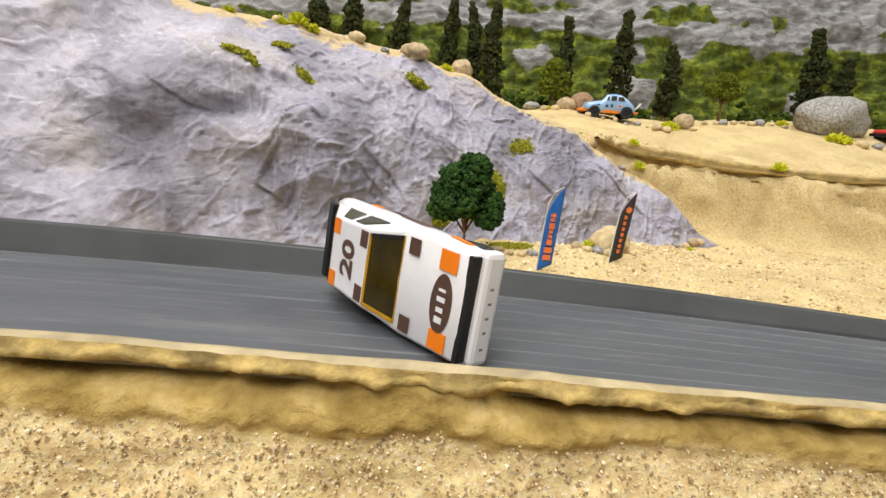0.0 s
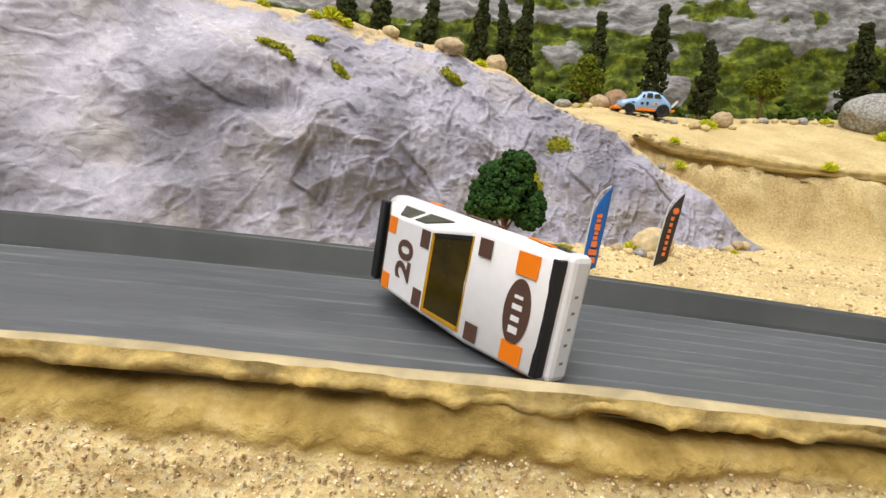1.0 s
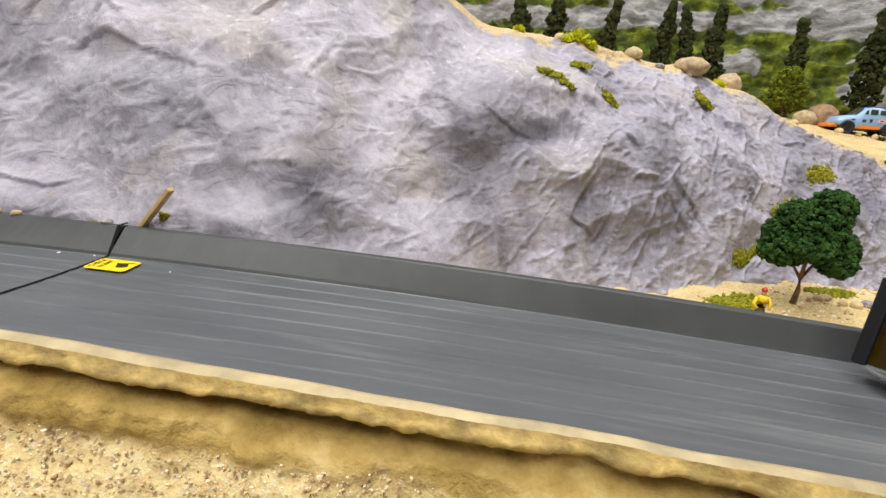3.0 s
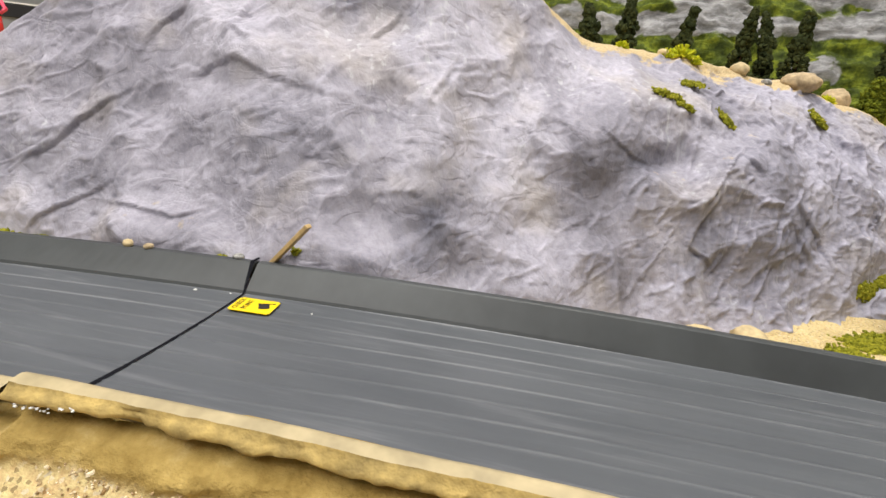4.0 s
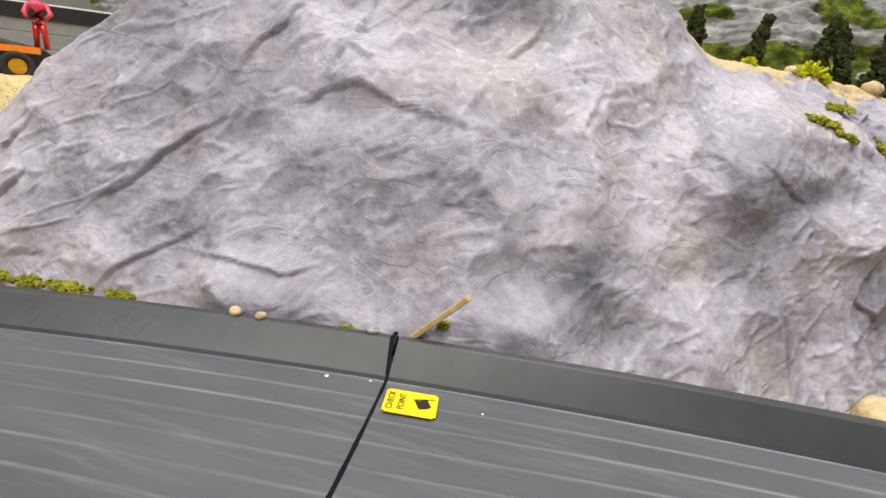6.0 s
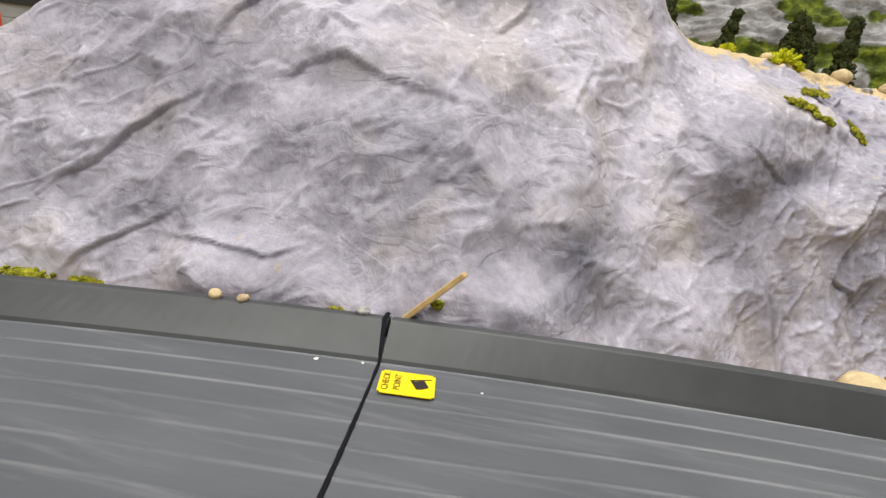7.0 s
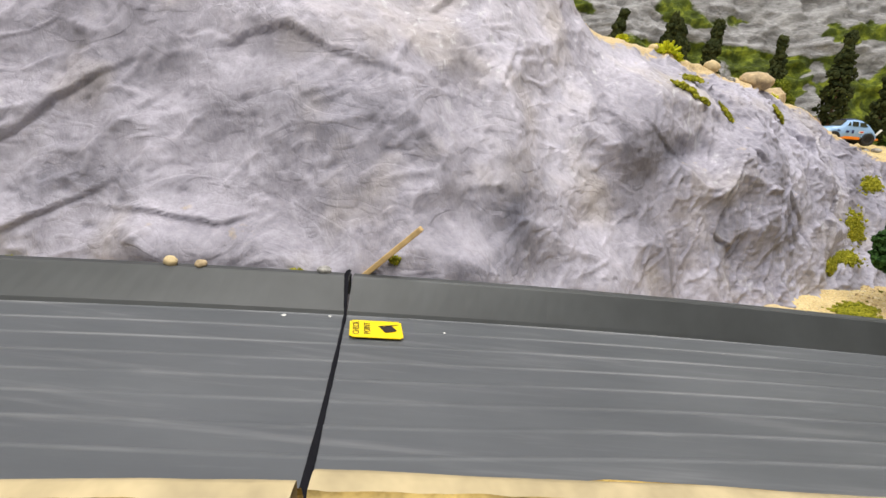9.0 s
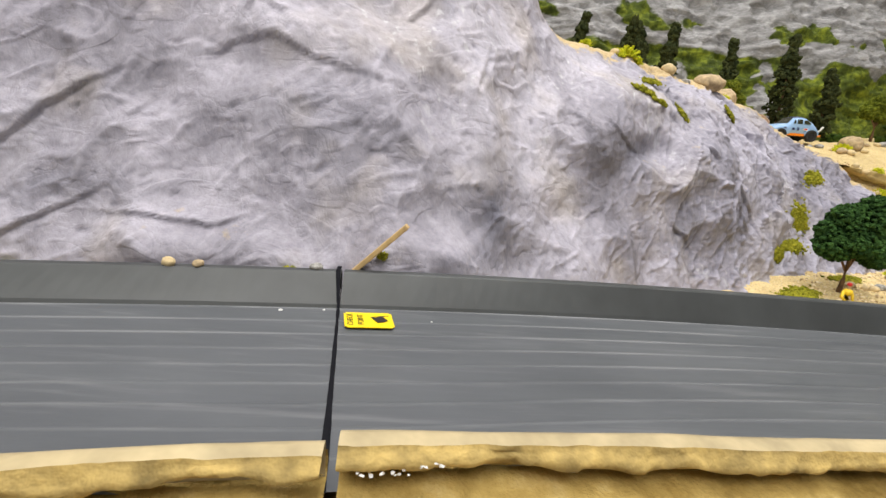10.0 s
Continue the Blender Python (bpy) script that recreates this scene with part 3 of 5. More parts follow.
for a, b in prof:
    p = np.stack([xs, yl - 0.006 + a + 0.004 * wob, zl + (b if abs(b) < 0.1 else b * thick)], -1)
    p[:, 2] += 0.002 * (fbm(p * [0.5, 1, 1], 90, 4, 135) - 0.5)
    p[:, 1] += 0.004 * (fbm(p, 110, 3, 137) - 0.5)
    P.append(p)
tagged(sheet("sand_ledge", np.array(P), FOAM, None, "crumbling tan foam ledge edging the upper sand"), category="ledge", kind="structure")

# ---- joint between the two track sections ----
f = np.linspace(0, 1, 60)
yj, zj = floor_at(SEAM_X + 0.008 * (1 - f), f)
xj = SEAM_X + 0.008 * (1 - f)
yh, zh = wall_head(SEAM_X)
xj, yj, zj = np.append(xj, (SEAM_X - 0.0012, SEAM_X - 0.0012)), np.append(yj - 0.0002, (yh - 0.0006, yh + 0.003)), np.append(zj, (zh + 0.0004, zh + 0.0005))
wj = 0.0005 + 0.0005 * (fbm(np.stack([f.repeat(1), f, f], -1), 9, 3, 140) - 0.3)
wj = np.append(np.clip(0.8 * wj + 0.0003 * (1 - f) ** 3, 0.0003, 0.0016), (0.0007, 0.0007))
tagged(sheet("track_joint", np.array([np.stack([xj - wj, yj, zj + 0.0002], -1), np.stack([xj, yj, zj + 0.0005], -1), np.stack([xj + wj, yj, zj + 0.0002], -1)]), SEAM, None,
             "black sealed joint across the grey track"), category="track joint", kind="structure")

# ---- the workshop room ----
PAINT = plain("white_wall_paint", (0.72, 0.71, 0.69), 0.8, vary=0.04, scale=8)
BOARD = plain("grey_floor_screed", (0.3, 0.3, 0.3), 0.7, vary=0.15, scale=12)
for name, lo, hi, material in (("floor", (-2.6, -2.1, -0.9), (2.6, 2.6, -0.85), BOARD), ("ceiling", (-2.6, -2.1, 1.7), (2.6, 2.6, 1.75), PAINT),
                               ("wall_south", (-2.6, -2.15, -0.9), (2.6, -2.1, 1.75), PAINT), ("wall_north", (-2.6, 2.6, -0.9), (2.6, 2.65, 1.75), PAINT),
                               ("wall_west", (-2.65, -2.1, -0.9), (-2.6, 2.6, 1.75), PAINT), ("wall_east", (2.6, -2.1, -0.9), (2.65, 2.6, 1.75), PAINT)):
    bm = bmesh.new()
    bmesh.ops.create_cube(bm, size=1, matrix=Matrix.LocRotScale([(a + b) / 2 for a, b in zip(lo, hi)], None, [b - a for a, b in zip(lo, hi)]))
    tagged(part(name, bm, material), "plain painted workshop " + name.split("_")[0], name.split("_")[0], kind="structure")

# ---- bench under the diorama ----
BENCHWOOD = plain("pale_plywood", (0.45, 0.34, 0.2), 0.7, vary=0.2, scale=30)
bench = holder("bench", pose(0.1, 0.45, -0.85), "pale plywood bench carrying the diorama", "bench", kind="structure")
for name, lo, hi in [("tabletop", (-1.25, -0.62, 0.815), (1.25, 0.65, 0.85)), ("plinth", (-1.04, -0.26, 0.852), (0.94, 0.4, 0.9))] + [("leg", (x - 0.03, y - 0.03, 0), (x + 0.03, y + 0.03, 0.815)) for x in (-1.18, 1.18) for y in (-0.55, 0.58)]:
    bm = bmesh.new()
    bmesh.ops.create_cube(bm, size=1, matrix=Matrix.LocRotScale([(a + b) / 2 for a, b in zip(lo, hi)], None, [b - a for a, b in zip(lo, hi)]))
    bmesh.ops.bevel(bm, geom=bm.edges[:], offset=0.003, segments=2, affect="EDGES", profile=0.5)
    part(name, bm, BENCHWOOD, bench)

# ---- materials of the things ----
WHITE = plain("white_car_paint", (0.86, 0.85, 0.87), 0.32, vary=0.03, coat=0.4)
BLACK = plain("black_plastic", (0.012, 0.012, 0.014), 0.4)
RUBBER = plain("black_rubber", (0.016, 0.016, 0.017), 0.75, vary=0.2)
ORANGE = plain("orange_decal", (0.95, 0.23, 0.003), 0.4, vary=0.04)
BROWN = plain("brown_decal", (0.1, 0.05, 0.035), 0.45, vary=0.08)
GLASS = plain("smoked_amber_window", (0.045, 0.03, 0.002), 0.12, vary=0.5, scale=90, coat=0.2)
DARKGLASS = plain("smoked_side_window", (0.04, 0.042, 0.025), 0.15, vary=0.3, scale=150, coat=0.5)
AMBER = plain("amber_plastic", (0.5, 0.26, 0.01), 0.3, vary=0.15)
CHROME = plain("dull_silver", (0.5, 0.5, 0.52), 0.3, 0.9, vary=0.1)
SKYBLUE = plain("pale_blue_car_paint", (0.3, 0.48, 0.75), 0.35, vary=0.04, coat=0.4)
NAVY = plain("dark_blue_roof_paint", (0.015, 0.025, 0.12), 0.4, vary=0.1)
CARORANGE = plain("orange_car_paint", (0.85, 0.24, 0.012), 0.35, vary=0.06, coat=0.3)
RED = plain("red_car_paint", (0.55, 0.015, 0.012), 0.3, vary=0.08, coat=0.5)
YELLOW = plain("yellow_sticker", (0.92, 0.66, 0.005), 0.4, vary=0.03)
INK = plain("black_print", (0.02, 0.012, 0.012), 0.5)
BLUE = plain("blue_banner_cloth", (0.012, 0.13, 0.5), 0.55, vary=0.1)
CHARCOAL = plain("charcoal_banner_cloth", (0.035, 0.03, 0.03), 0.6, vary=0.15)
PRINT = plain("orange_print", (0.8, 0.2, 0.06), 0.5)
POLE = plain("white_plastic_pole", (0.7, 0.7, 0.68), 0.4)
WOOD = plain("bare_wood", (0.55, 0.38, 0.17), 0.7, vary=0.2, scale=250, relief=0.0004)
BARK = plain("brown_bark", (0.16, 0.09, 0.045), 0.9, vary=0.4, scale=300, relief=0.001)
PLANK = plain("grey_plank_wall", (0.2, 0.21, 0.22), 0.6, vary=0.15, scale=60)
CREAM = plain("cream_stone", (0.6, 0.47, 0.26), 0.85, vary=0.25, scale=220, relief=0.0012)
TANSTONE = plain("tan_stone", (0.45, 0.34, 0.2), 0.85, vary=0.35, scale=260, relief=0.0014)
GREYSTONE = plain("speckled_grey_stone", (0.33, 0.32, 0.3), 0.85, vary=0.6, scale=420, relief=0.0014)
BROWNSTONE = plain("brown_stone", (0.3, 0.19, 0.11), 0.9, vary=0.4, scale=200, relief=0.0015)
MOSS = moss_material("olive_moss", (0.13, 0.14, 0.01), (0.36, 0.34, 0.03))
LIME = moss_material("yellow_green_tuft", (0.36, 0.42, 0.015), (0.78, 0.74, 0.04))
CYPRESS = moss_material("dark_cypress_foam", (0.015, 0.022, 0.007), (0.05, 0.058, 0.018))
LEAF = moss_material("deep_green_foam", (0.014, 0.04, 0.01), (0.05, 0.115, 0.026))
OLIVE = moss_material("olive_green_foam", (0.06, 0.08, 0.008), (0.19, 0.22, 0.02))
SHRUB = moss_material("shrub_green_foam", (0.02, 0.045, 0.006), (0.08, 0.12, 0.015))

# ---- helpers for placing ----
bpy.context.view_layer.update()
DEPS = bpy.context.evaluated_depsgraph_get()


def ground_z(x, y):
    """The height of the place's surface below a point."""
    hit, place, normal, _, ob, _ = scene.ray_cast(DEPS, Vector((x, y, 0.8)), Vector((0, 0, -1)))
    return place.z


def face_at(x, z):
    """The rock's surface and normal, met from the track's side."""
    hit, place, normal, _, ob, _ = scene.ray_cast(DEPS, Vector((x, float(wall_head(x)[0]) + 0.006, z)), Vector((0, 1, 0)))
    return place, normal


def box_bm(lo, hi, bevel=0.0, bm=None, m=None):
    own = bmesh.new()
    bmesh.ops.create_cube(own, size=1, matrix=Matrix.LocRotScale([(a + b) / 2 for a, b in zip(lo, hi)], None, [b - a for a, b in zip(lo, hi)]))
    if bevel:
        bmesh.ops.bevel(own, geom=own.edges[:], offset=bevel, segments=2, affect="EDGES", profile=0.5)
    if m is not None:
        bmesh.ops.transform(own, matrix=m, verts=own.verts)
    return own


def slab_bm(corners, thick, bevel=0.0):
    """A thin plate over a polygon of corners, raised along its normal."""
    bm = bmesh.new()
    c = [Vector(p) for p in corners]
    nrm = (c[1] - c[0]).cross(c[2] - c[0]).normalized() * thick
    lo = [bm.verts.new(p) for p in c]
    hi = [bm.verts.new(p + nrm) for p in c]
    bm.faces.new(hi)
    bm.faces.new(lo[::-1])
    for i in range(len(c)):
        j = (i + 1) % len(c)
        bm.faces.new((lo[i], lo[j], hi[j], hi[i]))
    if bevel:
        bmesh.ops.bevel(bm, geom=bm.edges[:], offset=bevel, segments=2, affect="EDGES", profile=0.5)
    return bm


def tube_bm(points, radii, sides=8):
    bm = bmesh.new()
    rings = []
    for k, (p, r) in enumerate(zip(points, radii)):
        p = Vector(p)
        a = Vector(points[min(k + 1, len(points) - 1)]) - Vector(points[max(k - 1, 0)])
        q = a.to_track_quat("Z", "Y")
        rings.append([bm.verts.new(p + q @ Vector((r * math.cos(2 * math.pi * i / sides), r * math.sin(2 * math.pi * i / sides), 0))) for i in range(sides)])
    for a, b in zip(rings, rings[1:]):
        for i in range(sides):
            j = (i + 1) % sides
            bm.faces.new((a[i], a[j], b[j], b[i]))
    bm.faces.new(rings[0][::-1])
    bm.faces.new(rings[-1])
    return bm


def lathe_bm(profile, sides=28):
    """A body of revolution about the y axis; profile: (radius, y)."""
    bm = bmesh.new()
    rings = [[bm.verts.new((r * math.cos(2 * math.pi * i / sides), y, r * math.sin(2 * math.pi * i / sides))) for i in range(sides)] for r, y in profile]
    for a, b in zip(rings, rings[1:]):
        for i in range(sides):
            j = (i + 1) % sides
            bm.faces.new((a[i], a[j], b[j], b[i]))
    bm.faces.new(rings[0][::-1])
    bm.faces.new(rings[-1])
    return bm


def loft_bm(sections):
    """Skin over closed sections (equal numbers of points)."""
    bm = bmesh.new()
    rings = [[bm.verts.new(p) for p in s] for s in sections]
    n = len(rings[0])
    for a, b in zip(rings, rings[1:]):
        for i in range(n):
            j = (i + 1) % n
            bm.faces.new((a[i], a[j], b[j], b[i]))
    bm.faces.new(rings[0][::-1])
    bm.faces.new(rings[-1])
    return bm


def text_bm(body, size, m, bold=0.0):
    """Raised lettering as a mesh, centred on its origin, moved by m."""
    cu = bpy.data.curves.new("lettering", "FONT")
    cu.body, cu.size, cu.align_x, cu.align_y, cu.extrude = body, size, "CENTER", "CENTER", size * 0.01
    cu.offset = bold
    ob = bpy.data.objects.new("lettering", cu)
    scene.collection.objects.link(ob)
    bpy.context.view_layer.update()
    me = bpy.data.meshes.new_from_object(ob.evaluated_get(bpy.context.evaluated_depsgraph_get()))
    bpy.data.objects.remove(ob)
    bm = bmesh.new()
    bm.from_mesh(me)
    bmesh.ops.transform(bm, matrix=m, verts=bm.verts)
    return bm


def plane_frame(origin, along, up):
    """A matrix whose x runs along, whose y runs up and whose z leaves the surface."""
    a = Vector(along).normalized()
    n = a.cross(Vector(up)).normalized()
    u = n.cross(a)
    return Matrix.Translation(origin) @ Matrix((a, u, n)).transposed().to_4x4()


def ball(sub):
    bm = bmesh.new()
    bmesh.ops.create_icosphere(bm, subdivisions=sub, radius=1)
    bm.verts.index_update()
    v = np.array([x.co[:] for x in bm.verts])
    f = np.array([[q.index for q in x.verts] for x in bm.faces])
    bm.free()
    return v, f


BALL1, BALL2, BALL3, BALL4 = ball(1), ball(2), ball(3), ball(4)


def clumps(name, centres, radii, material, parent=None, label="", squash=1.0, seed=0, template=BALL2, jag=0.35):
    """Many small uneven foam clumps as one mesh."""
    rng = np.random.default_rng(seed)
    v, f = template
    n, k = len(centres), len(v)
    s = rng.uniform(0.7, 1.3, (n, 1, 3)) * np.array([1, 1, squash])
    push = 1 + jag * (rng.random((n, k, 1)) - 0.5) * 2
    P = v[None] * s * push * np.asarray(radii)[:, None, None] + np.asarray(centres)[:, None, :]
    F = f[None] + (np.arange(n) * k)[:, None, None]
    me = bpy.data.meshes.new(name)
    me.from_pydata(P.reshape(-1, 3).tolist(), [], F.reshape(-1, 3).tolist())
    ob = finish(new(name, me), material, False)
    ob.parent = parent
    return tagged(ob, label)


# ---- the crashed rally car, lying on its side ----
def rally_car(m):
    car = holder("toy_rally_car", m, "white toy rally car with orange decals, tipped on its side", "toy car")
    secs = []
    for x, w, zb, zt in ((-0.0352, 0.0108, 0.0052, 0.0128), (-0.0345, 0.0122, 0.0038, 0.0136), (-0.03, 0.0127, 0.003, 0.0142), (-0.018, 0.0128, 0.0027, 0.0147), (0.0, 0.0127, 0.0026, 0.0150),
                         (0.0086, 0.0126, 0.0026, 0.0152), (0.019, 0.0124, 0.0027, 0.01385), (0.0300, 0.0119, 0.003, 0.0128), (0.0306, 0.0117, 0.0036, 0.0121), (0.0311, 0.0113, 0.0046, 0.0105), (0.0313, 0.0108, 0.0056, 0.009)):
        half = [(w * 0.82, zb), (w * 0.88, zb + 0.001), (w * 0.91, zb + 0.003), (w, zt - 0.0034), (w * 0.985, zt - 0.0019), (w * 0.91, zt - 0.0004), (w * 0.86, zt)]
        secs.append([(x, y, z) for y, z in half] + [(x, 0, zt + 0.0002)] + [(x, -y, z) for y, z in half[::-1]] + [(x, 0, zb)])
    body = part("body", loft_bm(secs), WHITE, car, smooth=True)
    base = [(0.0087, 0.0113, 0.0146), (-0.0340, 0.0108, 0.0134)]
    top = [(-0.0028, 0.0093, 0.0190), (-0.0225, 0.0088, 0.0195)]
    bm = bmesh.new()
    ring = lambda pts: [bm.verts.new((x, s * y, z)) for (x, y, z), s in ((pts[0], 1), (pts[1], 1), (pts[1], -1), (pts[0], -1))]
    lo, hi = ring(base), ring(top)
    bm.faces.new(hi)
    for i in range(4):
        j = (i + 1) % 4
        bm.faces.new((lo[i], lo[j], hi[j], hi[i]))
    bmesh.ops.bevel(bm, geom=[e for e in bm.edges if not e.is_boundary], offset=0.0007, segments=3, affect="EDGES", profile=0.5)
    part("cabin", bm, WHITE, car)

    def mixp(a, b, t):
        return Vector(a) * (1 - t) + Vector(b) * t

    def on(a, b, c, d, u0, u1, v0, v1):
        """A quad in the bilinear patch a b (bottom) d c (top)."""
        def q(u, v):
            return mixp(mixp(a, b, u), mixp(d, c, u), v)
        return [q(u0, v0), q(u1, v0), q(u1, v1), q(u0, v1)]

    cl, cr = (0.0087, 0.0113, 0.0146), (0.0087, -0.0113, 0.0146)
    rl, rr = (-0.0028, 0.0093, 0.0190), (-0.0028, -0.0093, 0.0190)
    screen = part("windscreen", slab_bm(on(cr, cl, rl, rr, 0.05, 0.95, 0.06, 0.95), 0.00035, 0.0001), GLASS, car, "smoked amber windscreen")
    for u0, u1, v0, v1 in ((0.05, 0.95, 0.9, 0.96), (0.05, 0.09, 0.1, 0.92), (0.91, 0.95, 0.1, 0.92), (0.05, 0.95, 0.05, 0.08)):
        part("rim", slab_bm(on(cr, cl, rl, rr, u0, u1, v0, v1), 0.0006), AMBER if v0 > 0.5 or u0 < 0.5 else BLACK, screen)
    bl, br = (-0.0340, 0.0108, 0.0134), (-0.0340, -0.0108, 0.0134)
    tl, tr = (-0.0225, 0.0088, 0.0195), (-0.0225, -0.0088, 0.0195)
    part("rear_window", slab_bm(on(bl, br, tr, tl, 0.03, 0.97, 0.05, 0.95), 0.0003, 0.0001), GLASS, car, "smoked amber rear window")
    for s in (1, -1):
        a, b = (0.0087, s * 0.0113, 0.0146), (-0.0340, s * 0.0108, 0.0134)
        d, c = (-0.0028, s * 0.0093, 0.0190), (-0.0225, s * 0.0088, 0.0195)
        for u0, u1 in ((0.2, 0.46), (0.52, 0.78)):
            q = [mixp(mixp(a, b, u0), mixp(d, c, u0), 0.06), mixp(mixp(a, b, u1), mixp(d, c, u1), 0.06), mixp(mixp(a, b, u1), mixp(d, c, u1), 0.88), mixp(mixp(a, b, u0), mixp(d, c, u0 + 0.06), 0.88)]
            part("side_window", slab_bm(q if s > 0 else q[::-1], 0.0003, 0.0001), DARKGLASS, car)
    # spoiler, grille band, bumper
    part("spoiler", box_bm((-0.0366, -0.0104, 0.0132), (-0.0332, 0.0104, 0.0156), 0.0005), BLACK, car, "black rear spoiler")
    part("grille_band", box_bm((0.0294, -0.0108, 0.0104), (0.0313, 0.0108, 0.0129), 0.0003), BLACK, car, "black band along the bonnet's front edge")
    bumper = part("front_bumper", box_bm((0.0282, -0.0118, 0.0042), (0.0323, 0.0118, 0.0098), 0.0012), WHITE, car)
    for y in (-0.008, -0.0045, -0.0015, 0.0015, 0.0045):
        part("vent", box_bm((0.0320, y - 0.00025, 0.0066), (0.03236, y + 0.00025, 0.0076)), PLANK, bumper)
    part("rear_bumper", box_bm((-0.0366, -0.0102, 0.0042), (-0.0345, 0.0102, 0.0084), 0.0008), BLACK, car)
    part("chassis", box_bm((-0.0325, -0.0098, 0.0018), (0.029, 0.0098, 0.0034), 0.0005), BLACK, car, "black underside plate")
    for x in (0.0192, -0.0198):
        for s in (1, -1):
            arch = part("wheel_arch", lathe_bm([(0.0060, s * 0.0090), (0.0064, s * 0.0107), (0.0058, s * 0.0108)][::1]), BLACK, car)
            arch.matrix_local = pose(x, 0, 0.0052)
            wheel = part("wheel", lathe_bm([(0.003, s * 0.0075), (0.0051, s * 0.0078), (0.0053, s * 0.0085), (0.0053, s * 0.0104), (0.0049, s * 0.0109), (0.0034, s * 0.0110), (0.0033, s * 0.0105)]), RUBBER, car, smooth=True)
            wheel.matrix_local = pose(x, 0, 0.0050)
            part("hub", lathe_bm([(0.0032, s * 0.0098), (0.0031, s * 0.01065), (0.0012, s * 0.0108), (0.0010, s * 0.0109)]), CHROME, wheel)

    def hood(x, y):
        t = (x - 0.0086) / (0.0300 - 0.0086)
        return Vector((x, y, 0.0152 + (0.0128 - 0.0152) * t + 0.00028))

    def roof(x, y):
        t = (x + 0.0036) / (-0.0189)
        return Vector((x, y, 0.0190 + 0.0005 * t + 0.00008))

    def decal(fn, x0, x1, y0, y1, material, skew=0.0):
        part("decal", slab_bm([fn(x0, y0), fn(x1, y0), fn(x1 + skew, y1), fn(x0 + skew, y1)], 0.00012), material, car)

    decal(hood, 0.0215, 0.0271, 0.0062, 0.0104, ORANGE)
    decal(hood, 0.0215, 0.0271, -0.0104, -0.0064, ORANGE)
    decal(hood, 0.0105, 0.0143, 0.0068, 0.0104, BROWN)
    decal(hood, 0.0105, 0.0143, -0.0104, -0.0068, BROWN)
    decal(roof, -0.0068, -0.0032, 0.0046, 0.0084, BROWN)
    decal(roof, -0.0068, -0.0032, -0.0084, -0.0046, BROWN)
    decal(roof, -0.0221, -0.0185, 0.0048, 0.0086, ORANGE)
    decal(roof, -0.0221, -0.0185, -0.0086, -0.0048, ORANGE)
    part("race_number", text_bm("20", 0.0092, plane_frame(roof(-0.0124, 0) + Vector((0, 0, 0.0001)), (0, 1, 0), (-1, 0, 0)), 0.00025), BROWN, car, "dark brown race number 20")
    oval = [hood(0.0238 + 0.0034 * math.cos(a), -0.0006 + 0.0062 * math.sin(a)) for a in np.linspace(0, 2 * math.pi, 33)[:-1]]
    badge = part("badge_oval", slab_bm(oval, 0.00012), BROWN, car, "brown oval badge with white bars")
    for y, ln, wd in ((-0.0040, 0.0024, 0.0013), (-0.0019, 0.0022, 0.0010), (0.0003, 0.0026, 0.0010), (0.0022, 0.0022, 0.0006)):
        a, b = 0.0238 - ln / 2, 0.0238 + ln / 2
        part("badge_bar", slab_bm([p + Vector((0, 0, 0.00013)) for p in (hood(a, y - wd / 2), hood(b, y - wd / 2), hood(b, y + wd / 2), hood(a, y + wd / 2))], 0.0001), WHITE, badge)
    for s in (1, -1):
        def side(x, z, s=s):
            return Vector((x, s * (0.0001 + float(np.interp(x, (-0.0345, -0.03, -0.018, 0.0086, 0.019, 0.03), (0.0122, 0.0127, 0.0128, 0.0126, 0.0124, 0.0119)))), z))
        for x0, x1, z0, z1, material in ((-0.001, 0.0115, 0.0095, 0.0113, BROWN), (-0.0165, -0.0125, 0.0098, 0.0114, ORANGE), (0.0205, 0.0270, 0.0096, 0.0108, ORANGE), (-0.0325, -0.0275, 0.0092, 0.0106, BROWN)):
            q = [side(x0, z0), side(x1, z0), side(x1 - 0.001, z1), side(x0 - 0.001, z1)]
            part("decal", slab_bm(q[::-1] if s > 0 else q, 0.00015), material, car)
    return car


rally_car(pose(-0.0004, 0.1249, 0.1104, 83.3, 0.4, -53.1) @ Matrix.Diagonal((0.95, 1.1, 1.0, 1)))


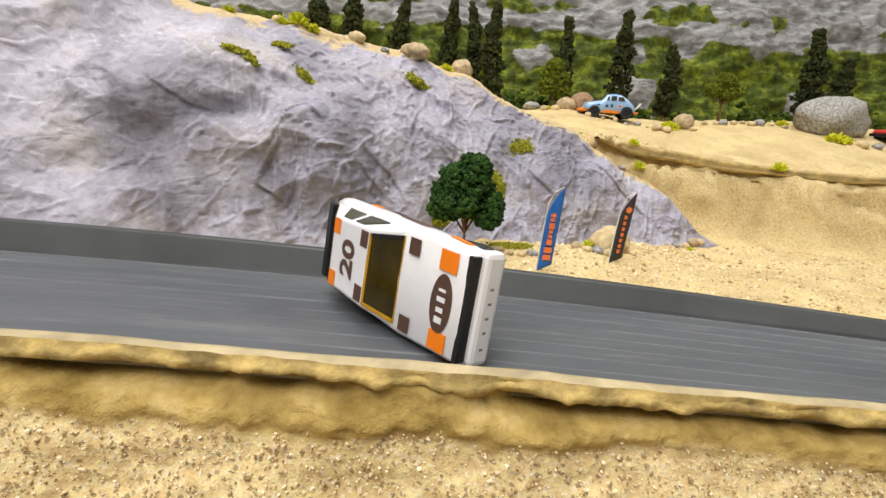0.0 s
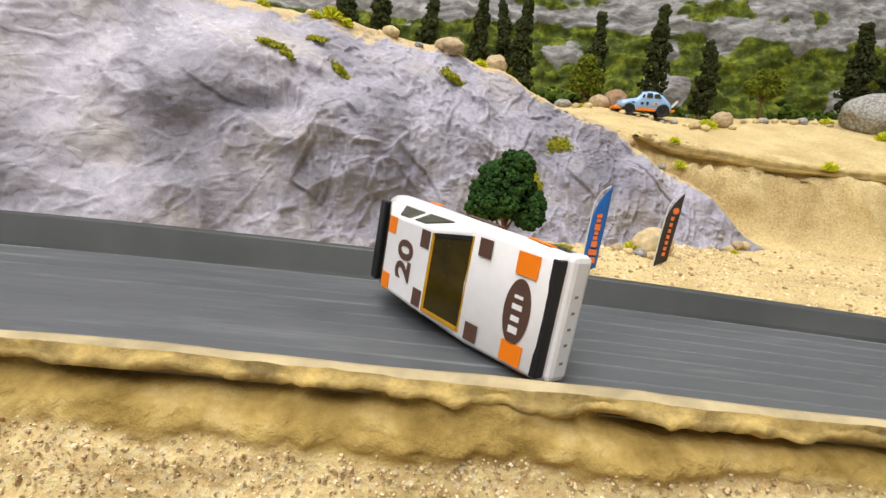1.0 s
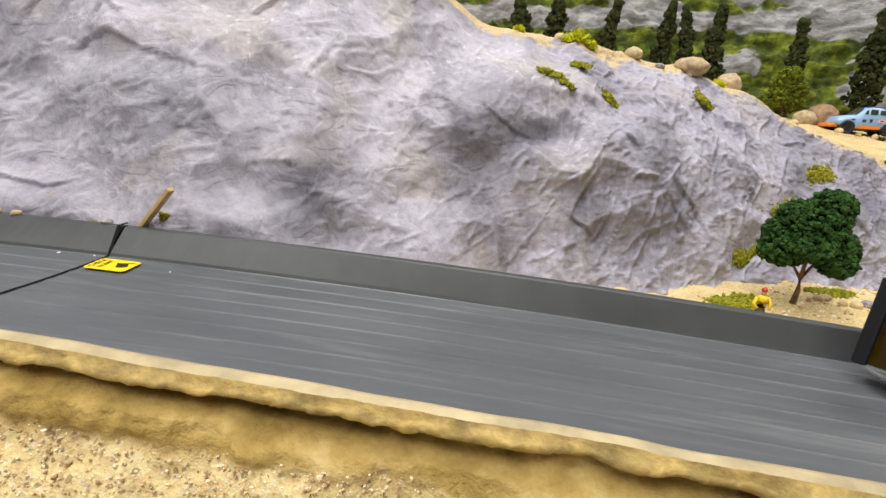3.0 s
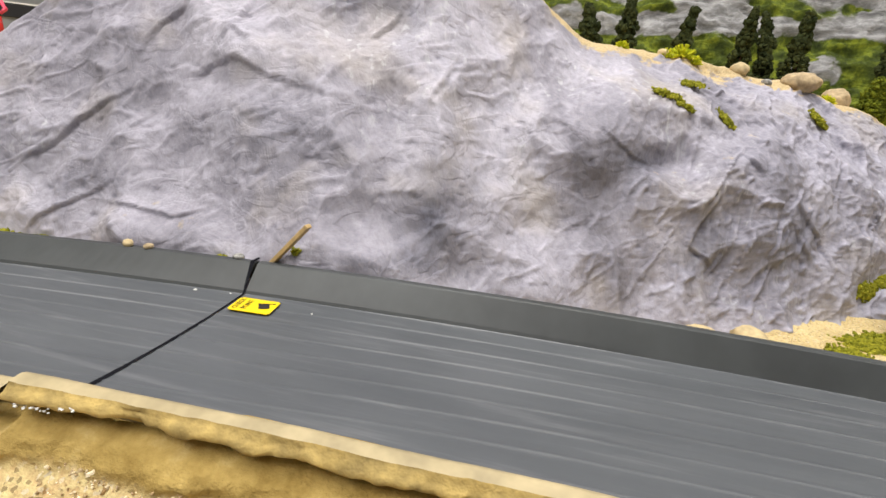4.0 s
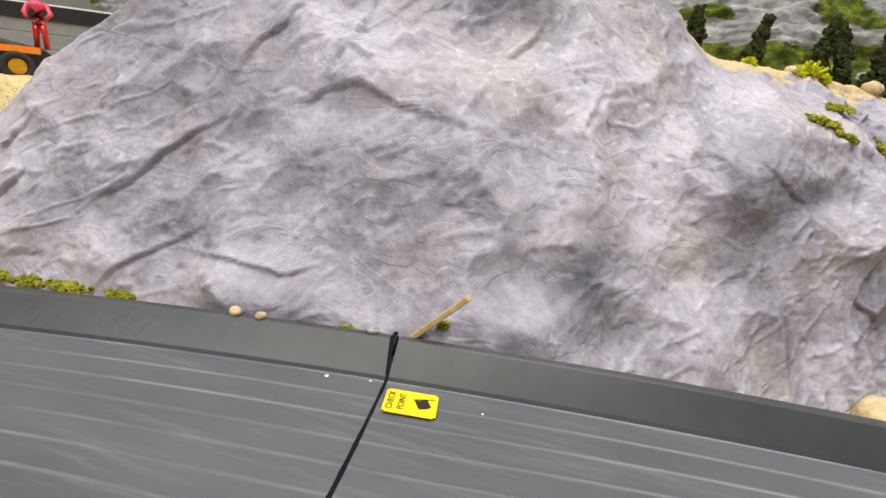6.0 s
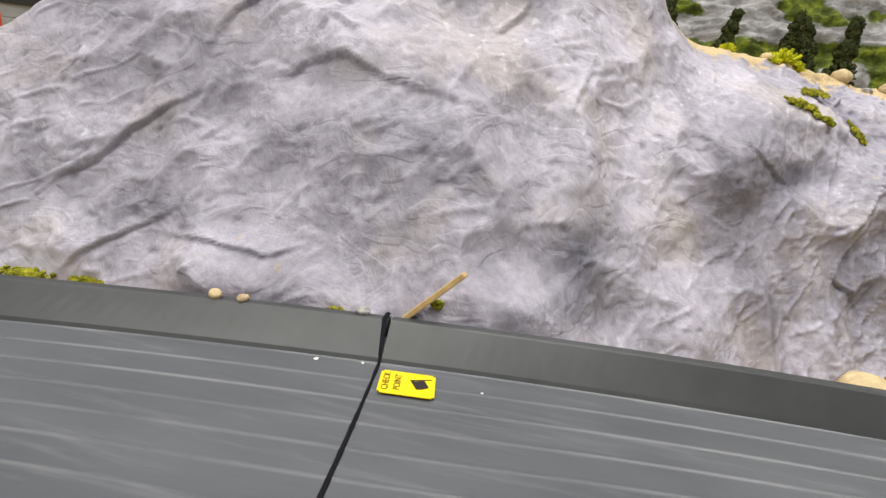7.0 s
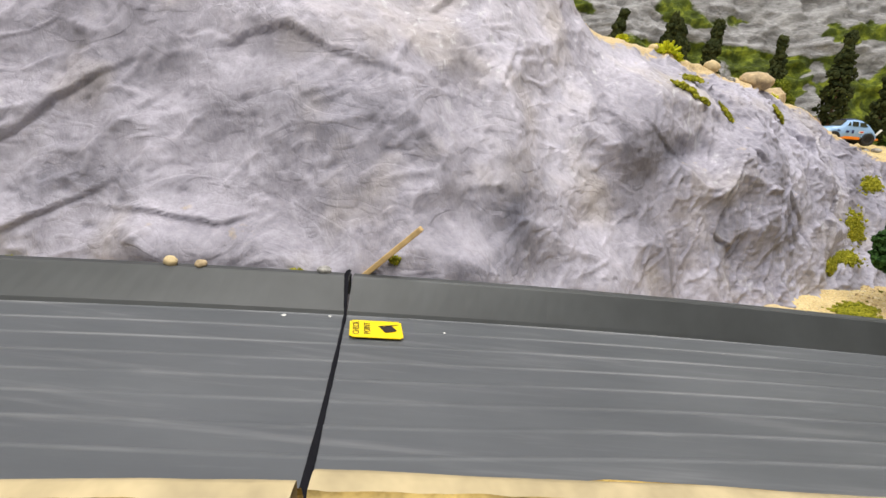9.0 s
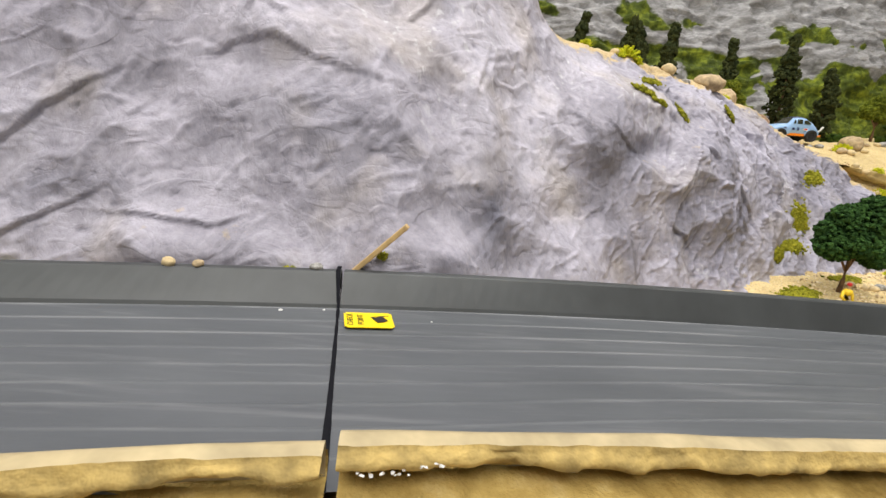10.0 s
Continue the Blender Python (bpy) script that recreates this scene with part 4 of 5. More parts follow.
# ---- parked toy cars ----
def beetle(m):
    car = holder("toy_baja_car", m, "pale blue and orange toy off-road car parked on the sand", "toy car")
    prof = [(-0.0285, 0.0095, 0.011, 0.0115), (-0.0255, 0.0085, 0.0165, 0.0125), (-0.016, 0.007, 0.0185, 0.0125), (-0.0105, 0.0065, 0.0192, 0.0125), (-0.004, 0.006, 0.0262, 0.0118), (0.003, 0.006, 0.0275, 0.0115),
            (0.011, 0.006, 0.0268, 0.0115), (0.019, 0.0065, 0.0225, 0.0118), (0.0255, 0.008, 0.0165, 0.0112), (0.0285, 0.0095, 0.012, 0.010)]
    secs = []
    for x, zb, zt, w in prof:
        mid = min(0.0185, zb + (zt - zb) * 0.62)
        half = [(w * 0.8, zb), (w, zb + 0.001), (w * 1.0, mid), (w * 0.93, mid + (zt - mid) * 0.35), (w * 0.78, zt - (zt - mid) * 0.15), (w * 0.5, zt)]
        secs.append([(x, y, z) for y, z in half] + [(x, -y, z) for y, z in half[::-1]])
    bm = loft_bm(secs)
    part("body", bm, SKYBLUE, car, smooth=True)
    part("roof_panel", loft_bm([[(x, w, z), (x, w * 0.6, z + 0.0009), (x, -w * 0.6, z + 0.0009), (x, -w, z), (x, 0, z - 0.002)] for x, w, z in ((-0.004, 0.007, 0.0258), (0.003, 0.0075, 0.0272), (0.011, 0.0075, 0.0265), (0.0195, 0.0075, 0.022), (0.0262, 0.007, 0.0158))]), NAVY, car)
    part("skirt", box_bm((-0.0115, -0.0122, 0.0058), (0.0105, 0.0122, 0.0088), 0.0006), CARORANGE, car)
    part("front_guard", box_bm((-0.0345, -0.0105, 0.0062), (-0.0245, 0.0105, 0.0100), 0.0014), CARORANGE, car)
    part("rear_guard", box_bm((0.027, -0.0095, 0.0065), (0.0325, 0.0095, 0.0090), 0.001), CARORANGE, car)
    part("chassis", box_bm((-0.028, -0.0085, 0.0048), (0.028, 0.0085, 0.0066), 0.0004), BLACK, car)
    part("exhaust", tube_bm([(0.027, -0.006, 0.0105), (0.031, -0.0065, 0.0135), (0.0345, -0.0068, 0.0185)], [0.001, 0.0011, 0.0012]), POLE, car)
    for x, r in ((-0.0178, 0.0066), (0.0185, 0.0068)):
        for s in (1, -1):
            wheel = part("wheel", lathe_bm([(0.003, s * 0.008), (r * 0.95, s * 0.0082), (r, s * 0.009), (r, s * 0.0132), (r * 0.93, s * 0.0138), (r * 0.6, s * 0.0138), (r * 0.58, s * 0.0130)]), RUBBER, car, smooth=True)
            wheel.matrix_local = pose(x, 0, r)
            part("hub", lathe_bm([(r * 0.55, s * 0.0125), (r * 0.5, s * 0.0133), (r * 0.2, s * 0.0136)]), BLACK, wheel)
            part("fender", loft_bm([[(x + (r + 0.0006) * math.cos(a), s * y, r + (r + 0.0006) * math.sin(a)) for y in (0.0085, 0.0128)] + [(x + (r + 0.0016) * math.cos(a), s * y, r + (r + 0.0016) * math.sin(a)) for y in (0.0128, 0.0085)] for a in np.linspace(0.15, 2.9, 9)]), SKYBLUE, car)
    for s in (1, -1):
        for x0, x1, z0, z1, sl in ((-0.0052, -0.0022, 0.0198, 0.0238, 0.0018), (-0.0005, 0.0058, 0.0198, 0.0246, 0.0004), (0.0078, 0.0158, 0.0198, 0.0240, -0.003)):
            q = [Vector((x0, s * 0.01165, z0)), Vector((x1, s * 0.01165, z0)), Vector((x1 + min(0, sl), s * 0.0102, z1)), Vector((x0 + max(0, sl), s * 0.0102, z1))]
            part("side_window", slab_bm(q[::-1] if s > 0 else q, 0.0005), DARKGLASS, car)
        for x0, x1, z0, z1, material in ((-0.006, -0.003, 0.0125, 0.0148, NAVY), (0.0, 0.0022, 0.0122, 0.0155, NAVY), (0.0075, 0.0125, 0.0125, 0.0155, POLE), (0.0085, 0.0118, 0.0132, 0.0148, RED), (-0.0155, -0.0125, 0.0135, 0.015, NAVY)):
            q = [Vector((x0, s * 0.01255, z0)), Vector((x1, s * 0.01255, z0)), Vector((x1, s * 0.01252, z1)), Vector((x0, s * 0.01252, z1))]
            part("decal", slab_bm(q[::-1] if s > 0 else q, 0.0003 if material != RED else 0.0005), material, car)
    part("windscreen", slab_bm([(-0.0108, -0.009, 0.0196), (-0.0108, 0.009, 0.0196), (-0.0048, 0.0075, 0.0258), (-0.0048, -0.0075, 0.0258)][::-1], 0.0005), DARKGLASS, car)
    return car


beetle(pose(0.175, 0.536, ground_z(0.175, 0.532) + 0.0004, 0, 0, -4) @ Matrix.Scale(0.92, 4))


def wedge_car(m, name, label, paint, stripe, tall, band=(0.0075, 0.0105)):
    """A plain toy car: body, cabin, windows, bumpers, four wheels."""
    car = holder(name, m, label, "toy car")
    secs = []
    for x, w, zt in ((-0.034, 0.010, 0.010), (-0.031, 0.0125, 0.012), (-0.012, 0.0132, 0.0145), (0.012, 0.0132, 0.0150), (0.031, 0.0128, 0.0145), (0.034, 0.0115, 0.012)):
        zt = zt * tall
        half = [(w * 0.9, 0.0045), (w, 0.006), (w, zt - 0.0015), (w * 0.94, zt)]
        secs.append([(x, y, z) for y, z in half] + [(x, -y, z) for y, z in half[::-1]])
    part("body", loft_bm(secs), paint, car, smooth=False)
    z0, z1 = 0.0145 * tall, 0.0145 * tall + 0.0085 * tall
    part("cabin", loft_bm([[(-0.013, 0.0118, z0 - 0.001), (-0.013, -0.0118, z0 - 0.001), (0.028, -0.0118, z0 - 0.001), (0.028, 0.0118, z0 - 0.001)],
                           [(-0.005, 0.0098, z1), (-0.005, -0.0098, z1), (0.024, -0.0098, z1), (0.024, 0.0098, z1)]]), paint, car)
    for s in (1, -1):
        q = [Vector((-0.008, s * 0.0117, z0 + 0.0008)), Vector((0.024, s * 0.0117, z0 + 0.0008)), Vector((0.022, s * 0.0101, z1 - 0.001)), Vector((-0.004, s * 0.0101, z1 - 0.001))]
        part("side_window", slab_bm(q[::-1] if s > 0 else q, 0.0004), DARKGLASS, car)
        q = [Vector((-0.03, s * 0.0132, band[0])), Vector((0.031, s * 0.0132, band[0])), Vector((0.031, s * 0.0132, band[1])), Vector((-0.03, s * 0.0132, band[1]))]
        part("stripe", slab_bm(q[::-1] if s > 0 else q, 0.0003), stripe, car)
    part("windscreen", slab_bm([(-0.0129, -0.0108, z0), (-0.0129, 0.0108, z0), (-0.0056, 0.009, z1 - 0.0008), (-0.0056, -0.009, z1 - 0.0008)][::-1], 0.0004), DARKGLASS, car)
    part("front_bumper", box_bm((-0.0365, -0.0118, 0.0045), (-0.0325, 0.0118, 0.0078), 0.0008), BLACK, car)
    part("rear_bumper", box_bm((0.0325, -0.0118, 0.0045), (0.0362, 0.0118, 0.0078), 0.0008), BLACK, car)
    part("chassis", box_bm((-0.031, -0.0105, 0.003), (0.031, 0.0105, 0.0048), 0.0004), BLACK, car)
    for x in (-0.021, 0.021):
        for s in (1, -1):
            r = 0.0058 * tall ** 0.5
            wheel = part("wheel", lathe_bm([(0.003, s * 0.009), (r, s * 0.0092), (r, s * 0.0135), (r * 0.92, s * 0.014), (r * 0.6, s * 0.014), (r * 0.58, s * 0.0134)]), RUBBER, car, smooth=True)
            wheel.matrix_local = pose(x, 0, r)
            part("hub", lathe_bm([(r * 0.56, s * 0.013), (r * 0.5, s * 0.0137), (r * 0.2, s * 0.0139)]), AMBER if tall > 1.1 else CHROME, wheel)
    return car


wedge_car(pose(0.505, 0.535, ground_z(0.505, 0.535), 0, 0, 6), "toy_sports_car", "red toy sports car beside the speckled boulder", RED, BLACK, 0.95)
wedge_car(pose(-0.535, 0.238, ground_z(-0.535, 0.238), 0, 0, 233) @ Matrix.Scale(1.15, 4), "toy_pickup", "black and orange toy off-roader parked behind the rock", BLACK, CARORANGE, 1.3, (0.0128, 0.0158))


# ---- feather banners ----
def banner(x, y, lean, turn, cloth, height, label):
    z = ground_z(x, y)
    flag = holder("feather_banner", pose(x, y, z - 0.002, 0, lean, turn), label, "banner", "feather banners")
    part("pole", tube_bm([(0, 0, 0), (0, 0, height * 0.5), (0.0004, 0, height * 0.8), (0.0028, 0, height * 0.93), (0.0074, 0, height)], [0.0005, 0.0004, 0.0003, 0.0002, 0.0002], 6), POLE, flag)
    n = 22
    t = np.linspace(0, 1, n)
    left = 0.0003 + 0.0078 * np.maximum(0, (t - 0.55) / 0.45) ** 2.4
    right = np.full(n, 0.0082)
    zlo = height * 0.04
    rows = []
    for side in (0, 1):
        z0 = zlo + (0.0040 if side else 0)
        zz = z0 + (height - z0) * t
        xx = right if side else left
        rows.append(np.stack([xx, 0.0004 * np.sin(t * 5 + side), zz], -1))
    P = np.stack([rows[0] + (rows[1] - rows[0]) * k for k in np.linspace(0, 1, 6)])
    cloth_ob = sheet("cloth", P, cloth, flag)
    md = cloth_ob.modifiers.new("thickness", "SOLIDIFY")
    md.thickness = 0.00025
    return flag


flag = banner(0.0565, 0.2525, 3.0, 8, BLUE, 0.049, "blue feather banner with orange and white print on a white pole")
for z, h, w in ((0.0100, 0.0030, 0.0044), (0.0142, 0.0030, 0.0044), (0.0186, 0.0032, 0.0030), (0.0218, 0.0020, 0.0022), (0.0244, 0.0018, 0.0022), (0.0276, 0.0034, 0.0030), (0.0310, 0.0018, 0.0022), (0.0334, 0.0020, 0.0026)):
    part("print_bar", box_bm((0.0042 - w / 2, -0.0009, z - h / 2), (0.0042 + w / 2, -0.0006, z + h / 2)), PRINT, flag)
flag = banner(0.109, 0.2885, 4.0, 8, CHARCOAL, 0.047, "charcoal feather banner with orange print on a white pole")
part("print_disc", lathe_bm([(0.0019, -0.0009), (0.0019, -0.0006)], 16), PRINT, flag).matrix_local = pose(0.0052, 0, 0.0362)
for z in (0.0315, 0.0278, 0.0242, 0.0206, 0.0170, 0.0134, 0.0100):
    part("print_bar", box_bm((0.0034, -0.0009, z - 0.0011), (0.0052, -0.0006, z + 0.0011)), PRINT, flag)

# ---- checkpoint sticker on the track ----
xa, xb = -0.2580, -0.2448
pts = []
for x, f0 in ((xa, 0.815), (xb, 0.815), (xb, 0.945), (xa, 0.945)):
    y, z = floor_at(x + 0.001 * (0.945 - f0) * 10, f0)
    pts.append(Vector((x + 0.012 * (0.945 - f0), y, z + 0.0007)))
mid = (pts[0] + pts[1] + pts[2] + pts[3]) / 4
sticker = holder("checkpoint_sticker", Matrix.Identity(4), "yellow checkpoint sticker stuck on the grey track", "sticker")
bm = slab_bm(pts, 0.0002)
bmesh.ops.bevel(bm, geom=[e for e in bm.edges if abs(e.verts[0].co.x - e.verts[1].co.x) < 1e-4 and abs(e.verts[0].co.y - e.verts[1].co.y) < 1e-4], offset=0.0006, segments=4, affect="EDGES")
part("sheet", bm, YELLOW, sticker)
along, upv = (pts[1] - pts[0]).normalized(), (pts[3] - pts[0]).normalized()
nrm = along.cross(upv).normalized()


def stick(u, v):
    return mid + along * u + upv * v + nrm * 0.0003


for body, u in (("CHECK", -0.0050), ("POINT", -0.0022)):
    part("lettering", text_bm(body, 0.0023, plane_frame(stick(u, 0.0), upv, -along)), INK, sticker)
wave = [(0.0008, 0.0012), (0.0020, 0.0010), (0.0032, 0.0018), (0.0040, 0.0020), (0.0052, -0.0008), (0.0042, -0.0016), (0.0030, -0.0020), (0.0022, -0.0021)]
part("flag_print", slab_bm([stick(u, v) for u, v in wave][::-1], 0.0001), INK, sticker)
part("flag_staff", slab_bm([stick(u, v) for u, v in ((0.0006, 0.0014), (0.0058, 0.0028), (0.0058, 0.0026), (0.0006, 0.0011))][::-1], 0.0001), INK, sticker)


# ---- trees ----
def cypress(x, y, top, width, seed):
    z = ground_z(x, y)
    rng = np.random.default_rng(seed)
    h = top - z
    tree = holder("cypress_tree", pose(x, y, z - 0.001, rng.uniform(-3, 3), rng.uniform(-1, 5), rng.uniform(0, 360)), "narrow dark green model cypress on the hillside", "tree", "cypress trees")
    part("trunk", tube_bm([(0, 0, 0), (0.0004, 0, h * 0.3), (0, 0, h * 0.7)], [0.0022, 0.0016, 0.0006], 8), BARK, tree)
    n = 1000
    t = rng.random(n) ** 0.9
    a = rng.uniform(0, 2 * np.pi, n)
    r = 1.1 * width * (0.55 + 0.45 * np.sin(np.pi * np.clip(t * 0.85 + 0.22, 0, 1))) * (1 - 0.45 * t ** 3) * (1 + 0.22 * np.sin(t * 34 + rng.uniform(0, 6)) + 0.15 * np.sin(a * 2 + t * 17)) * rng.uniform(0.45, 1.0, n)
    drift = 0.004 * np.sin(t * 5 + rng.uniform(0, 6)) * t
    C = np.stack([r * np.cos(a) + drift, r * np.sin(a), h * (0.1 + 0.88 * t)], -1)
    clumps("crown", C, rng.uniform(0.0010, 0.0026, n), CYPRESS, tree, seed=seed, template=BALL1, jag=0.45, squash=1.1)


for i, (x, y, top, w) in enumerate(((-0.150, 0.60, 0.290, 0.0125), (-0.112, 0.61, 0.295, 0.012), (-0.058, 0.605, 0.288, 0.010), (-0.0, 0.60, 0.288, 0.0095), (0.034, 0.62, 0.290, 0.009), (0.055, 0.59, 0.285, 0.0115),
                                    (0.142, 0.61, 0.279, 0.0085), (0.207, 0.60, 0.287, 0.0125), (0.262, 0.60, 0.254, 0.0105), (0.432, 0.60, 0.284, 0.0125), (0.469, 0.60, 0.253, 0.0105))):
    cypress(x, y, top, w, 300 + i)


def leafy(name, x, y, z, trunk_h, lobes, material, label, seed, n, size, group=""):
    rng = np.random.default_rng(seed)
    tree = holder(name, pose(x, y, z - 0.001), label, "tree", group)
    part("trunk", tube_bm([(0, 0, 0), (0.001, 0.0004, trunk_h * 0.4), (0.0002, 0, trunk_h * 0.8), (0.0008, 0, trunk_h * 1.15)], [size * 1.25, size * 0.9, size * 0.75, size * 0.4], 9), BARK, tree, smooth=True)
    for cx, cy, cz, r in lobes[:5]:
        part("limb", tube_bm([(0.0004, 0, trunk_h * 0.7), (cx * 0.45, cy * 0.45, trunk_h * 0.7 + (cz - trunk_h * 0.7) * 0.5), (cx, cy, cz)], [size * 0.6, size * 0.45, size * 0.2], 6), BARK, tree)
    C, R = [], []
    for cx, cy, cz, r in lobes:
        k = int(n * r ** 2 / sum(q[3] ** 2 for q in lobes))
        d = rng.normal(size=(k, 3))
        d /= np.linalg.norm(d, axis=1)[:, None]
        d *= (rng.random((k, 1)) ** 0.35)
        C.append(np.array([cx, cy, cz]) + d * r * np.array([1, 1, 0.85]))
        R.append(rng.uniform(0.0006, 0.0015, k))
    clumps("crown", np.concatenate(C), np.concatenate(R), material, tree, seed=seed, template=BALL2 if n > 2000 else BALL1, jag=0.5)


TX, TY = 0.016, 0.268
leafy("round_tree", TX, TY, ground_z(TX, TY), 0.02,
      [(-0.011, 0.0, 0.029, 0.0105), (0.011, 0.002, 0.030, 0.0115), (0.0, -0.002, 0.043, 0.013), (-0.004, -0.008, 0.033, 0.010), (0.006, 0.006, 0.036, 0.011), (0.013, -0.002, 0.024, 0.008), (-0.012, 0.004, 0.036, 0.008), (0.003, -0.004, 0.051, 0.0095), (-0.007, 0.002, 0.045, 0.009)],
      LEAF, "model tree with dense dark green foam crown beside the rock", 501, 5200, 0.0013)
leafy("small_tree", 0.322, 0.585, ground_z(0.322, 0.585), 0.028, [(-0.013, 0, 0.036, 0.010), (0.012, 0, 0.037, 0.011), (0, 0, 0.046, 0.012), (0.004, -0.004, 0.032, 0.009), (-0.006, 0.004, 0.041, 0.010)], OLIVE, "small olive green model tree at the foot of the slope", 502, 2600, 0.0016, "small trees")
leafy("small_tree", 0.122, 0.575, ground_z(0.122, 0.575), 0.014, [(-0.006, 0, 0.022, 0.012), (0.007, 0, 0.030, 0.012), (0, 0, 0.043, 0.011), (-0.005, 0.002, 0.035, 0.010), (0.010, 0, 0.018, 0.010)], OLIVE, "bushy olive green model tree by the stones", 503, 2600, 0.0016, "small trees")

# undergrowth at the foot of the slope
rng = np.random.default_rng(77)
spots = [(0.03, 0.6, 0.02), (0.075, 0.59, 0.022), (0.1, 0.6, 0.025), (0.19, 0.61, 0.012), (0.235, 0.605, 0.016), (0.29, 0.6, 0.014), (0.36, 0.59, 0.02), (0.40, 0.59, 0.013), (-0.03, 0.6, 0.018), (-0.09, 0.6, 0.016), (0.5, 0.6, 0.03)]
for i, (x, y, r) in enumerate(spots):
    n = int(5200 * r)
    d = rng.normal(size=(n, 3)) * [r * 0.5, r * 0.3, r * 0.3]
    C = np.array([x, y, ground_z(x, y)]) + np.abs(d) * [1, 1, 1] * np.where(rng.random((n, 3)) < 0.5, -1, 1) * [1, 1, 0] + np.stack([0 * d[:, 0], 0 * d[:, 1], np.abs(d[:, 2])], -1)
    tagged(clumps("undergrowth", C, rng.uniform(0.0015, 0.004, n), SHRUB, seed=600 + i, template=BALL1, jag=0.45), "dark green foam undergrowth at the foot of the slope", "undergrowth", "undergrowth", "stuff")


# ---- moss and tufts ----
def moss_patch(place, normal, w, h, seed, material=MOSS, turn=0.0, label="olive green moss clump on the grey rock", name="moss_clump"):
    rng = np.random.default_rng(seed)
    nrm = Vector(normal).normalized()
    a = Vector((1, 0, 0)) - nrm * nrm.x
    a.normalize()
    b = nrm.cross(a)
    n = max(40, int(w * h * 4.2e6))
    u, v = rng.normal(size=n) * 0.42, rng.normal(size=n) * 0.42
    ct, st = math.cos(math.radians(turn)), math.sin(math.radians(turn))
    U, V = (u * w * ct - v * h * st) / 2 * 1.3, (u * w * st + v * h * ct) / 2 * 1.3
    C = np.array(place) + U[:, None] * np.array(a) + V[:, None] * np.array(b) + (0.0006 + 0.0014 * rng.random(n) * np.exp(-u * u - v * v))[:, None] * np.array(nrm)
    ob = clumps(name, C, rng.uniform(0.0004, 0.0010, n), material, seed=seed, template=BALL1, jag=0.5)
    return tagged(ob, label, "moss", "moss clumps")


seed = 700
for x, z, w, h, turn in ((-0.1185, 0.1790, 0.0085, 0.0055, 0), (-0.1115, 0.1770, 0.007, 0.0045, -30), (-0.1065, 0.1730, 0.006, 0.0035, -45), (-0.1010, 0.1865, 0.011, 0.0055, -15), (-0.0830, 0.1690, 0.011, 0.005, -15),
                         (-0.0195, 0.1740, 0.015, 0.0065, 8), (0.0580, 0.1350, 0.013, 0.009, 20), (0.0300, 0.1060, 0.018, 0.018, 60), (0.0180, 0.0920, 0.018, 0.010, 0), (0.0400, 0.1100, 0.012, 0.014, 40), (0.002, 0.088, 0.014, 0.008, 0)):
    seed += 1
    place, normal = face_at(x, z)
    moss_patch(place, normal, w, h, seed, turn=turn)
for x, dy, w, h in ((-0.408, 0.007, 0.010, 0.005), (-0.393, 0.007, 0.009, 0.005), (-0.379, 0.007, 0.012, 0.005), (-0.359, 0.007, 0.009, 0.005), (-0.276, 0.006, 0.004, 0.003), (-0.249, 0.005, 0.003, 0.002), (-0.2215, 0.007, 0.008, 0.003), (-0.209, 0.007, 0.006, 0.003),
                    (-0.07, 0.07, 0.010, 0.007), (-0.052, 0.072, 0.010, 0.006), (-0.031, 0.082, 0.014, 0.01), (-0.015, 0.1, 0.018, 0.012), (-0.005, 0.11, 0.014, 0.01), (0.044, 0.142, 0.014, 0.008), (0.056, 0.15, 0.014, 0.008), (-0.095, 0.062, 0.006, 0.004), (-0.08, 0.06, 0.014, 0.008), (-0.066, 0.058, 0.014, 0.008), (-0.118, 0.055, 0.01, 0.006), (-0.045, 0.062, 0.016, 0.008)):
    seed += 1
    y = float(wall_head(x)[0]) + dy
    place = (x, y, ground_z(x, y)) if x > -0.3 else face_at(x, float(wall_head(x)[1]) - 0.009)[0]
    moss_patch(place, (0, -0.2, 1), w, h, seed, label="olive green moss clump on the sand behind the track wall")


def tuft(x, y, size, seed, material=LIME):
    """A small bright bush of short foam fibres."""
    rng = np.random.default_rng(seed)
    z = ground_z(x, y)
    n = 150
    d = rng.normal(size=(n, 3))
    d[:, 2] = np.abs(d[:, 2])
    d /= np.linalg.norm(d, axis=1)[:, None]
    root = np.array([x, y, z - size * 0.1])
    V, F = [], []
    for i, w in enumerate(d):
        ln = size * rng.uniform(0.35, 0.62)
        side = np.cross(w, rng.normal(size=3))
        side /= np.linalg.norm(side)
        up = np.cross(w, side)
        base, tip, t = root + w * ln * 0.25, root + w * ln, size * 0.05
        k = len(V)
        V += [base + side * t, base - side * t * 0.5 + up * t, base - side * t * 0.5 - up * t, tip + side * t * 0.7, tip - side * t * 0.35 + up * t * 0.7, tip - side * t * 0.35 - up * t * 0.7]
        F += [(k, k + 1, k + 4, k + 3), (k + 1, k + 2, k + 5, k + 4), (k + 2, k, k + 3, k + 5), (k + 3, k + 4, k + 5)]
    me = bpy.data.meshes.new("bush_tuft")
    me.from_pydata([tuple(v) for v in V], [], F)
    return tagged(finish(new("bush_tuft", me), material, False), "bright yellow-green foam tuft among the stones", "bush", "bush tufts")


